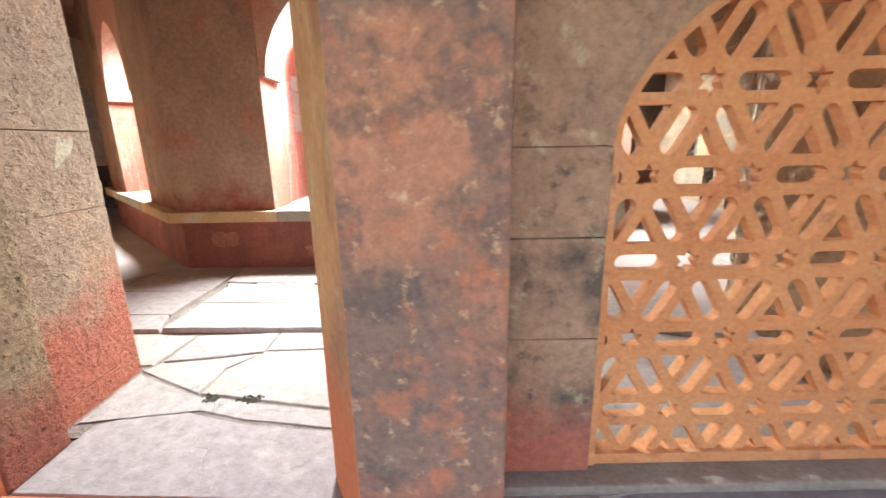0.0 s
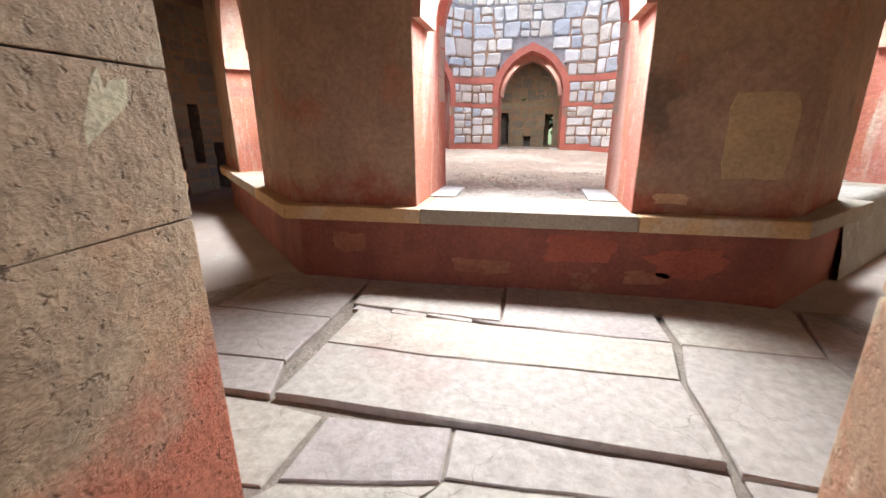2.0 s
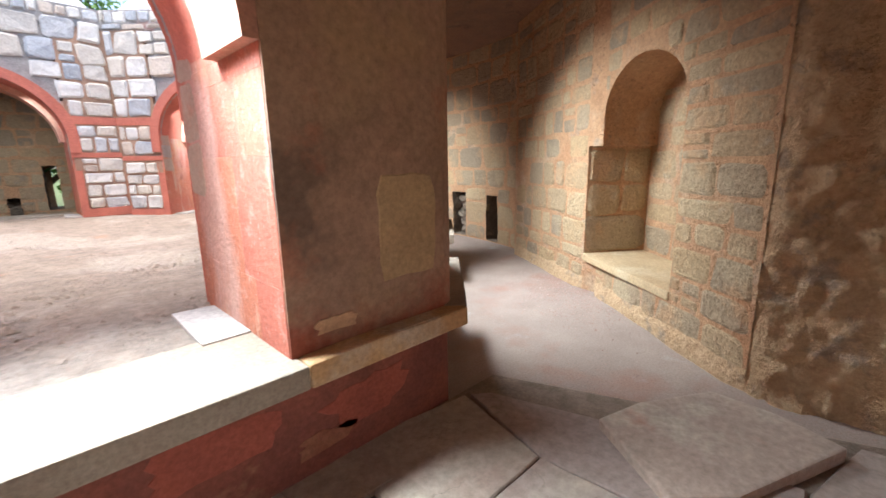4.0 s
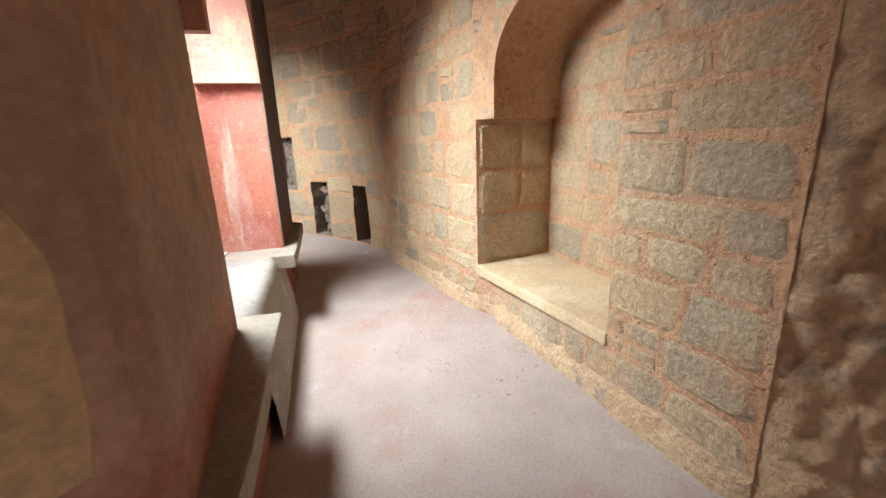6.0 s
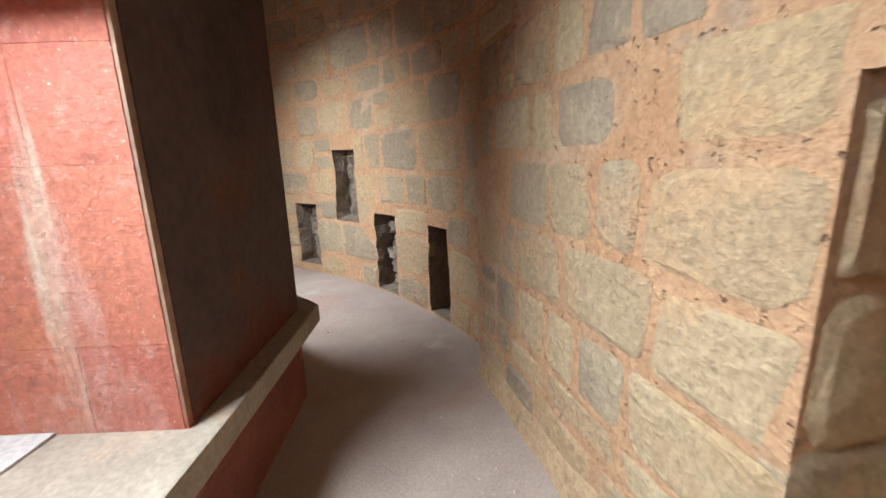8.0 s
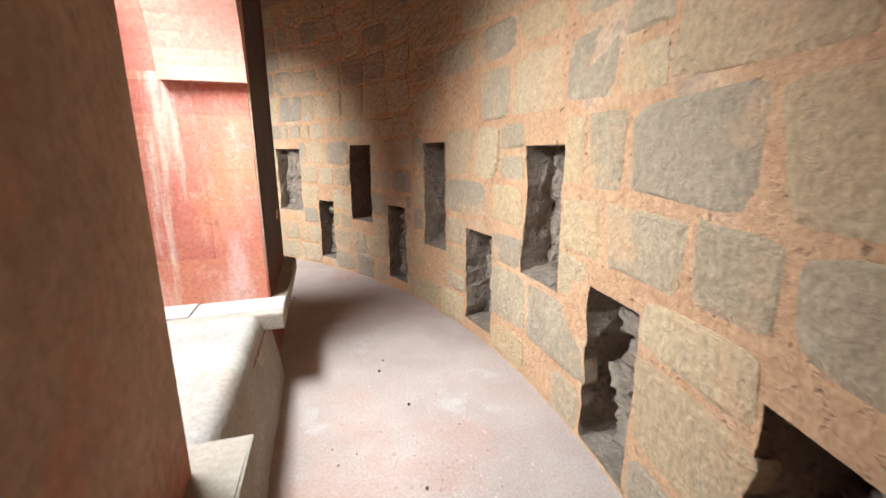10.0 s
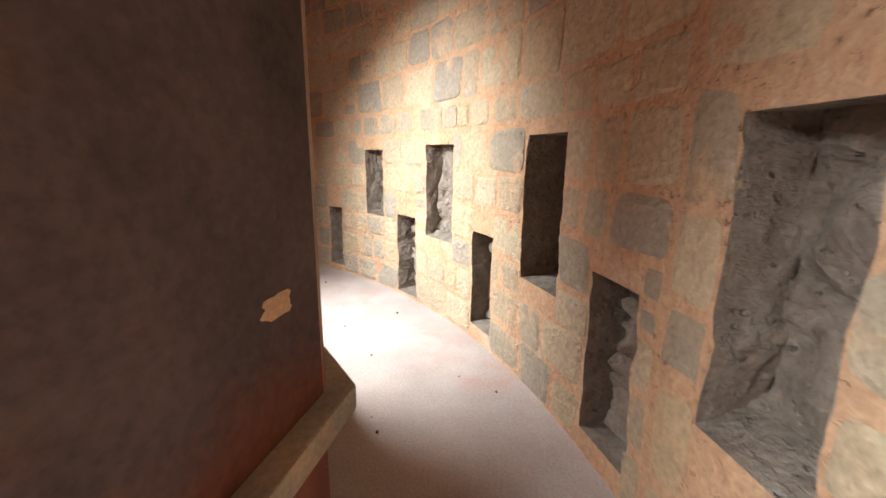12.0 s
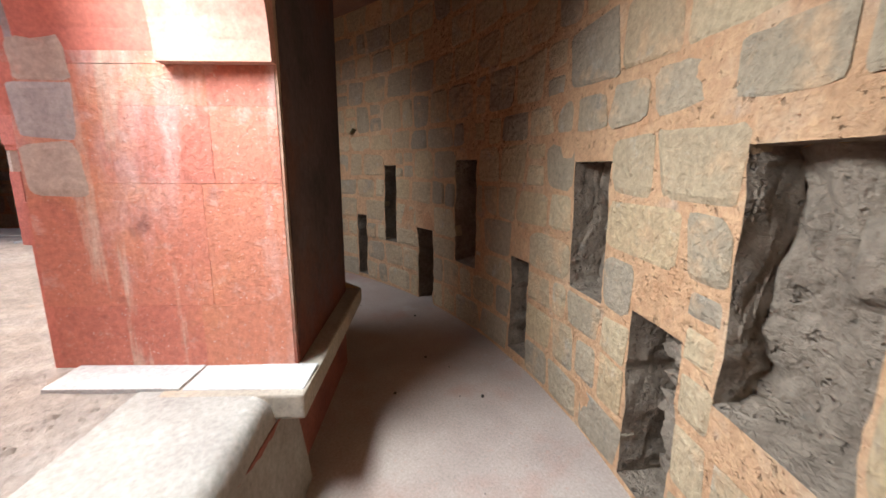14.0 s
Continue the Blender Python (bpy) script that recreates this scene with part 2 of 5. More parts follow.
M_TOOLED = stone_mat("tooled_olive_sandstone", (0.50, 0.34, 0.185), (0.36, 0.24, 0.13), 9.0, 1.2, stains=(((0.54, 0.44, 0.27), 14.0, 0.58, 0.6), ((0.15, 0.11, 0.065), 1.4, 0.55, 0.6), ((0.14, 0.10, 0.06), 24.0, 0.58, 0.6, 0.45)), dado=(0.3, (0.42, 0.13, 0.075)), fine=22, pits=30)
M_PORTAL = stone_mat("portal_red_stone", (0.50, 0.245, 0.14), (0.42, 0.20, 0.125), 2.5, 0.4, stains=(((0.20, 0.15, 0.115), 1.7, 0.48, 0.8), ((0.14, 0.11, 0.09), 8.0, 0.50, 0.65), ((0.62, 0.40, 0.22), 22.0, 0.58, 0.8), ((0.52, 0.20, 0.10), 7.0, 0.56, 0.7), ((0.58, 0.42, 0.27), 11.0, 0.63, 0.6)), dado=(0.25, (0.50, 0.175, 0.10)), fine=45)
M_JAMB = stone_mat("worn_brown_jamb", (0.40, 0.245, 0.15), (0.33, 0.175, 0.105), 2.5, 0.5, stains=(((0.20, 0.145, 0.10), 1.5, 0.53, 0.7), ((0.50, 0.19, 0.095), 2.2, 0.55, 0.7), ((0.58, 0.47, 0.32), 10.0, 0.59, 0.65, 0.6), ((0.13, 0.095, 0.07), 14.0, 0.62, 0.6)), dado=(0.35, (0.46, 0.145, 0.085)), fine=40, pits=48)
M_YELLOW = stone_mat("portal_ochre_edge", (0.68, 0.40, 0.165), (0.60, 0.31, 0.13), 3.0, 0.4, stains=(((0.66, 0.52, 0.30), 7.0, 0.54, 0.7, 0.5), ((0.40, 0.19, 0.10), 3.5, 0.54, 0.65, 0.4), ((0.34, 0.17, 0.095), 1.6, 0.53, 0.65), ((0.70, 0.58, 0.38), 11.0, 0.59, 0.6, 0.6)), dado=(0.6, (0.62, 0.20, 0.08)))
M_BLOTCH = stone_mat("blackened_wall_stone", (0.46, 0.29, 0.175), (0.36, 0.225, 0.14), 3.0, 0.4, stains=(((0.11, 0.095, 0.075), 2.4, 0.50, 0.85), ((0.56, 0.46, 0.28), 9.0, 0.58, 0.8), ((0.08, 0.068, 0.058), 12.0, 0.57, 0.65), ((0.50, 0.20, 0.11), 5.0, 0.60, 0.6)), dado=(0.3, (0.44, 0.145, 0.09)), fine=40)
M_JALI = stone_mat("jali_sandstone", (0.70, 0.32, 0.13), (0.60, 0.235, 0.09), 2.0, 0.3, stains=(((0.60, 0.37, 0.20), 1.3, 0.56, 0.6), ((0.54, 0.13, 0.05), 1.0, 0.56, 0.7), ((0.26, 0.13, 0.08), 9.0, 0.60, 0.6), ((0.64, 0.44, 0.28), 24.0, 0.60, 0.5)), fine=50)
M_DOME = stone_mat("whitewashed_dome", (0.66, 0.64, 0.61), (0.56, 0.54, 0.52), 3.0, 0.2, stains=(((0.42, 0.41, 0.4), 1.5, 0.6, 0.5),))
M_GROUND = stone_mat("grass_ground", (0.10, 0.15, 0.05), (0.16, 0.17, 0.08), 0.8, 0.5)
M_BARK = stone_mat("bark", (0.14, 0.10, 0.07), (0.09, 0.07, 0.05), 6.0, 0.8)
M_LEAF = stone_mat("leaves", (0.10, 0.22, 0.04), (0.07, 0.16, 0.03), 1.0, 0.1, 0.6)
M_NSILL = stone_mat("ochre_niche_stone", (0.53, 0.395, 0.235), (0.45, 0.325, 0.19), 3.0, 0.35, stains=(((0.58, 0.47, 0.31), 1.8, 0.56, 0.6), ((0.33, 0.24, 0.155), 4.0, 0.61, 0.5)), fine=50)
M_CORE = stone_mat("worn_sill_core", (0.31, 0.28, 0.24), (0.25, 0.22, 0.19), 3.0, 0.35, stains=(((0.27, 0.21, 0.16), 1.6, 0.56, 0.55), ((0.44, 0.40, 0.35), 4.0, 0.6, 0.6), ((0.22, 0.18, 0.14), 17.0, 0.64, 0.5)), fine=40)
M_ROUGH = stone_mat("hacked_core_wall", (0.64, 0.44, 0.26), (0.55, 0.37, 0.22), 6.0, 1.0, stains=(((0.28, 0.24, 0.20), 4.5, 0.56, 0.6), ((0.56, 0.35, 0.19), 1.6, 0.56, 0.6), ((0.26, 0.18, 0.12), 11.0, 0.62, 0.5)), fine=26)
M_RIB = stone_mat("pale_pink_plaster", (0.50, 0.27, 0.20), (0.45, 0.21, 0.155), 2.0, 0.2, stains=(((0.56, 0.44, 0.36), 1.3, 0.54, 0.7, 0.4), ((0.50, 0.40, 0.26), 3.5, 0.58, 0.6, 0.2)))
M_GRIT = stone_mat("pink_crumbs", (0.36, 0.22, 0.18), (0.50, 0.40, 0.35), 30.0, 0.2)
M_SPOT = stone_mat("pale_patch_stone", (0.55, 0.34, 0.2), (0.45, 0.27, 0.16), 8.0, 0.3)
M_FLAKE = stone_mat("red_flake", (0.36, 0.10, 0.065), (0.29, 0.08, 0.055), 4.0, 0.3)
M_PATCH = stone_mat("tan_patch", (0.46, 0.32, 0.18), (0.38, 0.26, 0.145), 3.0, 0.15)
M_SPOT2 = stone_mat("ochre_flake", (0.32, 0.14, 0.08), (0.26, 0.09, 0.06), 7.0, 0.4)
M_CREAM = stone_mat("bared_cream_stone", (0.52, 0.45, 0.30), (0.44, 0.37, 0.24), 8.0, 0.5, stains=(((0.36, 0.28, 0.19), 12.0, 0.56, 0.6),))
M_MOSS = stone_mat("dried_moss", (0.12, 0.115, 0.07), (0.19, 0.175, 0.12), 30.0, 0.6)
M_DROP = stone_mat("black_grit", (0.05, 0.04, 0.035), (0.08, 0.06, 0.05), 20.0, 0.3)

# ---- plan ----
CX, CY = -0.95, 8.70
A_IN, A_MID, A_OUT, HALF = 3.46, 4.10, 4.56, 0.75
TOP_Z, CEIL_Z, ROOF_Z = 4.05, 3.40, 3.75
SPRING_Z, APEX_Z = 1.90, 2.86
R_WALL, R_BACK = 6.12, 7.0
T = math.tan(radians(22.5))
K_ANG = -25.4
rng = random.Random(7)


def sill_z(x, y):
    a = math.degrees(math.atan2(y - CY, x - CX))
    return 0.645 - 0.1 * math.exp(-((a - 25) / 55) ** 2)


def side(i):
    """Tangent and outward normal of a side of the octagon; side 0 faces the entrance, then counter-clockwise."""
    a = radians(-90 + 45 * i)
    return Vector((-math.sin(a), math.cos(a), 0)), Vector((math.cos(a), math.sin(a), 0))


# each side of the arcade stands a little differently: distance of its corridor face, and its jambs left and right of the middle
FACE_AT = (4.51, 4.41, 4.50, 4.56, 4.53, 4.53, 4.53, 4.41)
# how far the corridor face falls back at the left jamb of a side
FALL = (0.0, 0.08, 0.05, 0.12, 0.0, 0.0, 0.0, 0.0)
JAMBS = ((0.74, 0.755), (0.87, 0.776), (0.84, 0.80), (0.78, 0.665), (0.76, 0.76), (0.76, 0.76), (0.76, 0.76), (0.78, 0.80))


def at(i, u, a, z=0.0):
    """Place on side i: u across the opening (the jambs at -HALF and HALF), a outward from the middle of the court."""
    t, n = side(i)
    lo, hi = JAMBS[i]
    mid, half = (hi - lo) / 2, (hi + lo) / 2
    u = mid + (u * half / HALF if abs(u) <= HALF else math.copysign(half + abs(u) - HALF, u))
    return Vector((CX, CY, z)) + t * u + n * (a + FACE_AT[i] - A_OUT)


def corner(i, j, a):
    """Where the lines at a of two neighbouring sides cross."""
    (_, n), (_, m) = side(i), side(j)
    p, q = a + FACE_AT[i] - A_OUT, a + FACE_AT[j] - A_OUT
    det = n.x * m.y - n.y * m.x
    return Vector((CX + (p * m.y - q * n.y) / det, CY + (n.x * q - m.x * p) / det, 0))


def end(i, a, sg):
    """The u at which side i ends, at the corner on its left (-1) or right (1)."""
    p = corner(i, (i + sg) % 8, a)
    lo, hi = JAMBS[i]
    u = (p - Vector((CX, CY, 0))).dot(side(i)[0]) - (hi - lo) / 2
    return sg * (HALF + abs(u) - (hi + lo) / 2)


def ring(r, deg, z=0.0):
    return Vector((CX + r * math.cos(radians(deg)), CY + r * math.sin(radians(deg)), z))


def prism(bm, pts, z0, z1, bevel=0.0, jit=0.0):
    """Upright prism; z0 and z1 are heights or functions of x and y."""
    def zz(z, p):
        return z(p[0], p[1]) if callable(z) else z
    lo = [bm.verts.new((p[0], p[1], zz(z0, p))) for p in pts]
    hi = [bm.verts.new((p[0] + rng.uniform(-jit, jit), p[1] + rng.uniform(-jit, jit), zz(z1, p) + rng.uniform(-jit, jit))) for p in pts]
    n = len(pts)
    fs = [bm.faces.new(lo[::-1]), bm.faces.new(hi)]
    for k in range(n):
        fs.append(bm.faces.new((lo[k], lo[(k + 1) % n], hi[(k + 1) % n], hi[k])))
    if bevel:
        bmesh.ops.recalc_face_normals(bm, faces=fs)
        es = {e for f in fs for e in f.edges}
        bmesh.ops.bevel(bm, geom=list(es), offset=bevel, segments=2, profile=0.6, affect="EDGES", clamp_overlap=True)
    return bm


def part(name, bm, material, parent=None, label="", kind="", smooth=False):
    me = bpy.data.meshes.new(name)
    bmesh.ops.recalc_face_normals(bm, faces=bm.faces)
    bm.to_mesh(me)
    bm.free()
    me.materials.append(material)
    if smooth:
        me.polygons.foreach_set("use_smooth", [True] * len(me.polygons))
    ob = new(name, me)
    ob.parent = parent
    return tagged(ob, label, kind=kind)


def raw(name, verts, faces, material, parent=None, label="", kind=""):
    me = bpy.data.meshes.new(name)
    me.from_pydata([tuple(v) for v in verts], [], faces)
    me.materials.append(material)
    me.update()
    ob = new(name, me)
    ob.parent = parent
    return tagged(ob, label, kind=kind)


def thing(name, label, category, group="", kind="", place=(0, 0, 0)):
    ob = new(name)
    ob.location = place
    return tagged(ob, label, category, group, kind)


def roughen(bm, amount, scale, fixed=lambda v: False):
    for v in bm.verts:
        if not fixed(v):
            v.co += noise.noise_vector(v.co * scale) * amount


# ---- stones laid on a surface ----
def lay(u0, u1, z0, z1, blocked, wide, high, gap=0.03, r=rng, keep=1.0):
    """Rough courses of stones between u0 and u1: a list of (ua, ub, za, zb). blocked(za, zb): stretches of u that stay free."""
    out, z = [], z0
    while z < z1 - 0.06:
        h = min(r.uniform(*high), z1 - z)
        free, cur = [], u0
        for a, b in sorted(blocked(z, z + h)):
            if a > cur:
                free.append((cur, min(a, u1)))
            cur = max(cur, b)
        if cur < u1:
            free.append((cur, u1))
        for a, b in free:
            u = a
            while u < b - 0.05:
                w = r.uniform(*wide)
                if b - u - w < wide[0] * 0.7:
                    w = b - u
                if r.random() < keep:
                    if h > high[0] * 1.5 and w < wide[0] * 1.5 and r.random() < 0.5:
                        c = z + h * r.uniform(0.4, 0.6)
                        out += [(u + gap / 2, u + w - gap / 2, z + gap / 2, c - gap / 2), (u + gap / 2, u + w - gap / 2, c + gap / 2, z + h - gap / 2)]
                    else:
                        out.append((u + gap / 2, u + w - gap / 2, z + gap / 2 + r.uniform(-0.012, 0.012), z + h - gap / 2 + r.uniform(-0.012, 0.012)))
                u += w
        z += h
    return [s for s in out if s[1] - s[0] > 0.04 and s[3] - s[2] > 0.035]


def stone_mesh(box, surf, proud, r=rng):
    """One uneven stone with a worn outline and a hewn face on surf(u, z, out)."""
    ua, ub, za, zb = box
    w, h = ub - ua, zb - za
    n = 16
    uc, zc = (ua + ub) / 2, (za + zb) / 2
    e = 2 / r.uniform(4.5, 11.0)
    lean, taper, tip = r.uniform(-0.07, 0.07) * min(w, h), r.uniform(-0.10, 0.10), r.uniform(-0.08, 0.08)
    seed = Vector((r.uniform(0, 90), r.uniform(0, 90), r.uniform(0, 90)))
    pts = []
    for k in range(n):
        a = 6.28319 * (k + 0.5) / n
        c, q = math.cos(a), math.sin(a)
        x, y = math.copysign(abs(c) ** e, c), math.copysign(abs(q) ** e, q)
        f = 1 + 0.10 * noise.noise(Vector((c * 1.3, q * 1.3, 0)) + seed) + r.uniform(-0.035, 0.035)
        pts.append((uc + w / 2 * x * f * (1 + taper * y) + lean * y, zc + h / 2 * y * f * (1 + tip * x)))
    rim = min(0.022, 0.14 * min(w, h))
    p = proud * r.uniform(0.5, 1.3)
    tu, tz = r.uniform(-0.5, 0.5) * proud, r.uniform(-0.5, 0.5) * proud

    def face(u, z):
        return p + tu * (u - uc) / w + tz * (z - zc) / h + 0.7 * proud * noise.noise(Vector((u * 6, z * 6, 0)) + seed)

    k1, k2 = 1 - 2 * rim / min(w, h) * r.uniform(0.7, 1.3), 0.52
    vs = [surf(u, z, -0.07) for u, z in pts]
    vs += [surf(u, z, p * 0.2) for u, z in pts]
    for k in (k1, k2):
        for u, z in pts:
            x, y = uc + (u - uc) * k + r.uniform(-0.3, 0.3) * rim, zc + (z - zc) * k + r.uniform(-0.3, 0.3) * rim
            vs.append(surf(x, y, face(x, y)))
    vs.append(surf(uc, zc, face(uc, zc)))
    fs = []
    for q in range(n):
        m = (q + 1) % n
        fs += [(b + q, b + m, b + n + m, b + n + q) for b in (0, n, 2 * n)]
        fs.append((3 * n + q, 3 * n + m, 4 * n))
    return vs, fs


def set_stones(boxes, surf, proud, parent, near, mat_near, mat_far, r=rng, name="stone"):
    """The stones for which near(box) is true become pieces of their own; the others are one mesh."""
    V, F = [], []
    for b in boxes:
        vs, fs = stone_mesh(b, surf, proud, r)
        if near(b):
            raw(name, vs, fs, mat_near, parent)
        else:
            o = len(V)
            V += vs
            F += [tuple(o + q for q in f) for f in fs]
    if V:
        raw("stonework", V, F, mat_far, parent, kind="stuff")


# ---- ground and floor ----
g = raw("ground", [(-300, -300, -0.06), (300, -300, -0.06), (300, 300, -0.06), (-300, 300, -0.06)], [(0, 1, 2, 3)], M_GROUND)
tagged(g, "dry green grass and earth round the monument", "ground", kind="structure")
bm = bmesh.new()
prism(bm, [ring(7.6, a) for a in range(0, 360, 6)], -0.3, 0.0)
fl = part("floor", bm, M_FLOOR)
tagged(fl, "dusty grey and pink cement corridor floor", "floor", kind="structure")
bm = bmesh.new()
prism(bm, [(-5.2, -4.5), (4.2, -4.5), (4.2, 2.4), (-5.2, 2.4)], -0.3, -0.012)
tagged(part("floor_porch", bm, M_SLAB), "worn pale stone floor of the entrance porch", "floor", kind="structure")

# ---- the raised court and its plinth ----
bm = bmesh.new()
prism(bm, [corner((i - 1) % 8, i, A_OUT - 0.02) for i in range(8)], -0.1, 0.44)
pl = tagged(part("plinth", bm, M_PLINTH), "dark red plastered plinth under the arcade", "plinth", kind="structure")
bm = bmesh.new()
cen = bm.verts.new((CX, CY, sill_z(CX + 0.01, CY) - 0.02))
NR, NS = 90, 26
rings = []
for q in range(1, NR + 1):
    f = q / NR * (A_OUT - 0.30)
    rings.append([bm.verts.new((*(Vector((CX, CY, 0)) + side(i)[0] * (2 * k / NS - 1) * T * f + side(i)[1] * f).xy, 0)) for i in range(8) for k in range(NS)])
for rg in rings:
    for v in rg:
        d = min(1.0, max(0.0, 1 - (Vector((v.co.x - CX, v.co.y - CY)).length - 3.3) / 0.8))
        v.co.z = sill_z(v.co.x, v.co.y) - 0.012 + d * (0.025 * noise.noise(v.co * 1.3) + 0.016 * abs(noise.noise(v.co * 6.0)) + 0.014 * noise.noise(v.co * 13.0))
for k in range(8 * NS):
    k2 = (k + 1) % (8 * NS)
    bm.faces.new((cen, rings[0][k], rings[0][k2]))
    for q in range(NR - 1):
        bm.faces.new((rings[q][k], rings[q + 1][k], rings[q + 1][k2], rings[q][k2]))
court = tagged(part("court_ground", bm, M_COURT, smooth=True), "pale gravelly cement floor of the sunlit court", "ground", kind="structure")

# loose gravel of the court near the walked side
V, F = [], []
for _ in range(2600):
    i = rng.choice((0, 0, 1, 1, 2, 3))
    p = at(i, rng.uniform(-0.8, 0.8), rng.uniform(2.0, 3.9))
    s = rng.uniform(0.008, 0.03)
    z = sill_z(p.x, p.y) - 0.012
    o = len(V)
    a = rng.uniform(0, 6.3)
    V += [(p.x + s * math.cos(a + k * 1.57) * rng.uniform(0.7, 1.3), p.y + s * math.sin(a + k * 1.57), z) for k in range(4)] + [(p.x, p.y, z + s * rng.uniform(0.4, 0.8))]
    F += [(o, o + 1, o + 4), (o + 1, o + 2, o + 4), (o + 2, o + 3, o + 4), (o + 3, o, o + 4)]
tagged(raw("gravel", V, F, M_COURT), "small loose stones scattered over the court", "gravel", kind="stuff")

NOSE = 0.10


def sill_slab(i, ua, ub, a0, a1, material, name, label, thick=0.11, drop=0.0, bevel=0.012, jit=0.004):
    bm = bmesh.new()
    n = max(1, int((ub - ua) / 0.25))
    lo = [at(i, ua + (ub - ua) * k / n, a0) for k in range(n + 1)]
    hi = [at(i, ua + (ub - ua) * k / n, a1) for k in range(n + 1)]
    prism(bm, hi + lo[::-1], lambda x, y: sill_z(x, y) - drop - thick, lambda x, y: sill_z(x, y) - drop, bevel, jit)
    return part(name, bm, material, pl, label)


for i in range(8):
    a1 = A_OUT + NOSE
    e0, e1 = end(i, a1, -1), end(i, a1, 1)
    worn = i in (1, 2, 3)
    if worn:
        # the sill has lost its nosing between the piers
        sill_slab(i, e0 + 0.002, -HALF + 0.13, A_OUT - 0.5, a1, M_SILL, "nosing", "broken grey-tan edge stone of the plinth")
        sill_slab(i, HALF - 0.27, e1 - 0.002, A_OUT - 0.5, a1, M_SILL, "nosing", "broken grey-tan edge stone of the plinth")
        bm = bmesh.new()
        us = [-HALF - 0.02 + (2 * HALF - 0.03) * k / 30 for k in range(31)]
        prof = [(A_OUT - 0.6, 0.0), (A_OUT - 0.10, 0.0), (A_OUT - 0.07, -0.006), (A_OUT - 0.045, -0.028), (A_OUT - 0.03, -0.07), (A_OUT - 0.005, -0.22), (A_OUT + 0.03, -0.42), (A_OUT + 0.045, -0.66)]
        grid = []
        for u in us:
            row = []
            for a, dz in prof:
                p = at(i, u, a)
                w = noise.noise(Vector((u * 3, i, dz * 4))) + 0.8 * noise.noise(Vector((u * 11, i, dz * 13)))
                p = at(i, u, a + (0.006 * w if dz < 0 else 0))
                row.append(bm.verts.new((p.x, p.y, max(0.0, sill_z(p.x, p.y) + dz - 0.004 + (0.01 * w if dz < 0 else 0)))))
            grid.append(row)
        for k in range(30):
            for q in range(len(prof) - 1):
                bm.faces.new((grid[k][q], grid[k + 1][q], grid[k + 1][q + 1], grid[k][q + 1]))
        part("worn_sill", bm, M_CORE, pl, "worn rounded sill core without its edge stone", smooth=True)
    else:
        cuts = [e0 + 0.002, -HALF + 0.05, HALF + 0.03, e1 - 0.002]
        for k in range(3):
            sill_slab(i, cuts[k] + 0.002, cuts[k + 1] - 0.002, A_OUT - 0.5, a1 + 0.004 * k, M_NOSING if k != 1 else M_SILL, "nosing", "" if k != 1 else "pale worn sill slab of the opening")
    # plaster course under the edge stones
    for ua, ub in (((e0 + 0.05, -HALF + 0.0), (HALF - 0.08, e1 - 0.05)) if worn else ((e0 + 0.05, e1 - 0.05),)):
        sill_slab(i, ua, ub, A_OUT - 0.5, A_OUT - 0.018, M_PLINTH, "plinth_course", "dark red plaster under the edge stones", 0.11, 0.108, 0.0, 0.0)
    # pale slabs along the foot of each jamb
    if i in (7, 0, 1, 2, 3, 4, 5):
        for sg in (-1, 1):
            ua, ub = (-HALF, -HALF + 0.21) if sg < 0 else (HALF - 0.22, HALF)
            if worn and sg > 0 and i != 1:
                sill_slab(i, ua, ub, A_OUT - 0.42, A_OUT + NOSE - 0.01, M_MARBLE, "jamb_slab", "white worn slab at the jamb's foot", 0.03, -0.008, 0.004)
            sill_slab(i, ua, ub, A_OUT - 1.0, A_OUT - 0.43, M_MARBLE, "jamb_slab", "white worn slab at the jamb's foot", 0.03, -0.010, 0.004)


# ---- arcade: corner piers and arches ----
def arch_z(u, h, rise, zs):
    q = min(1.0, abs(u) / h)
    return zs + rise * (0.80 * math.sqrt(max(0.0, 1 - q * q)) + 0.20 * (1 - q))


def arch_half(z, h, rise, zs):
    lo, hi = 0.0, h
    if z <= zs:
        return h
    if z >= zs + rise:
        return 0.0
    for _ in range(25):
        m = (lo + hi) / 2
        lo, hi = (m, hi) if arch_z(m, h, rise, zs) > z else (lo, m)
    return lo


def arch_head(i, a0, a1, h, rise, zs, top, name, material, parent, label=""):
    """The wall over one opening, from the jamb's edge to the other, with a pointed arch cut under it."""
    bm = bmesh.new()
    n = 28
    us = [-h * math.cos(math.pi * k / n) for k in range(n + 1)]
    us = [-HALF] + us + [HALF] if h < HALF else us
    cols = []
    for u in us:
        z = zs if abs(u) > h - 1e-6 else arch_z(u, h, rise, zs)
        cols.append([bm.verts.new(at(i, u, a, zz)) for a in (a0, a1) for zz in (z, top)])
    for k in range(len(cols) - 1):
        p, q = cols[k], cols[k + 1]
        bm.faces.new((p[0], q[0], q[1], p[1]))
        bm.faces.new((p[2], q[2], q[3], p[3]))
        bm.faces.new((p[0], p[2], q[2], q[0]))
        bm.faces.new((p[1], p[3], q[3], q[1]))
    bm.faces.new((cols[0][0], cols[0][1], cols[0][3], cols[0][2]))
    bm.faces.new((cols[-1][0], cols[-1][1], cols[-1][3], cols[-1][2]))
    return part(name, bm, material, parent, label)


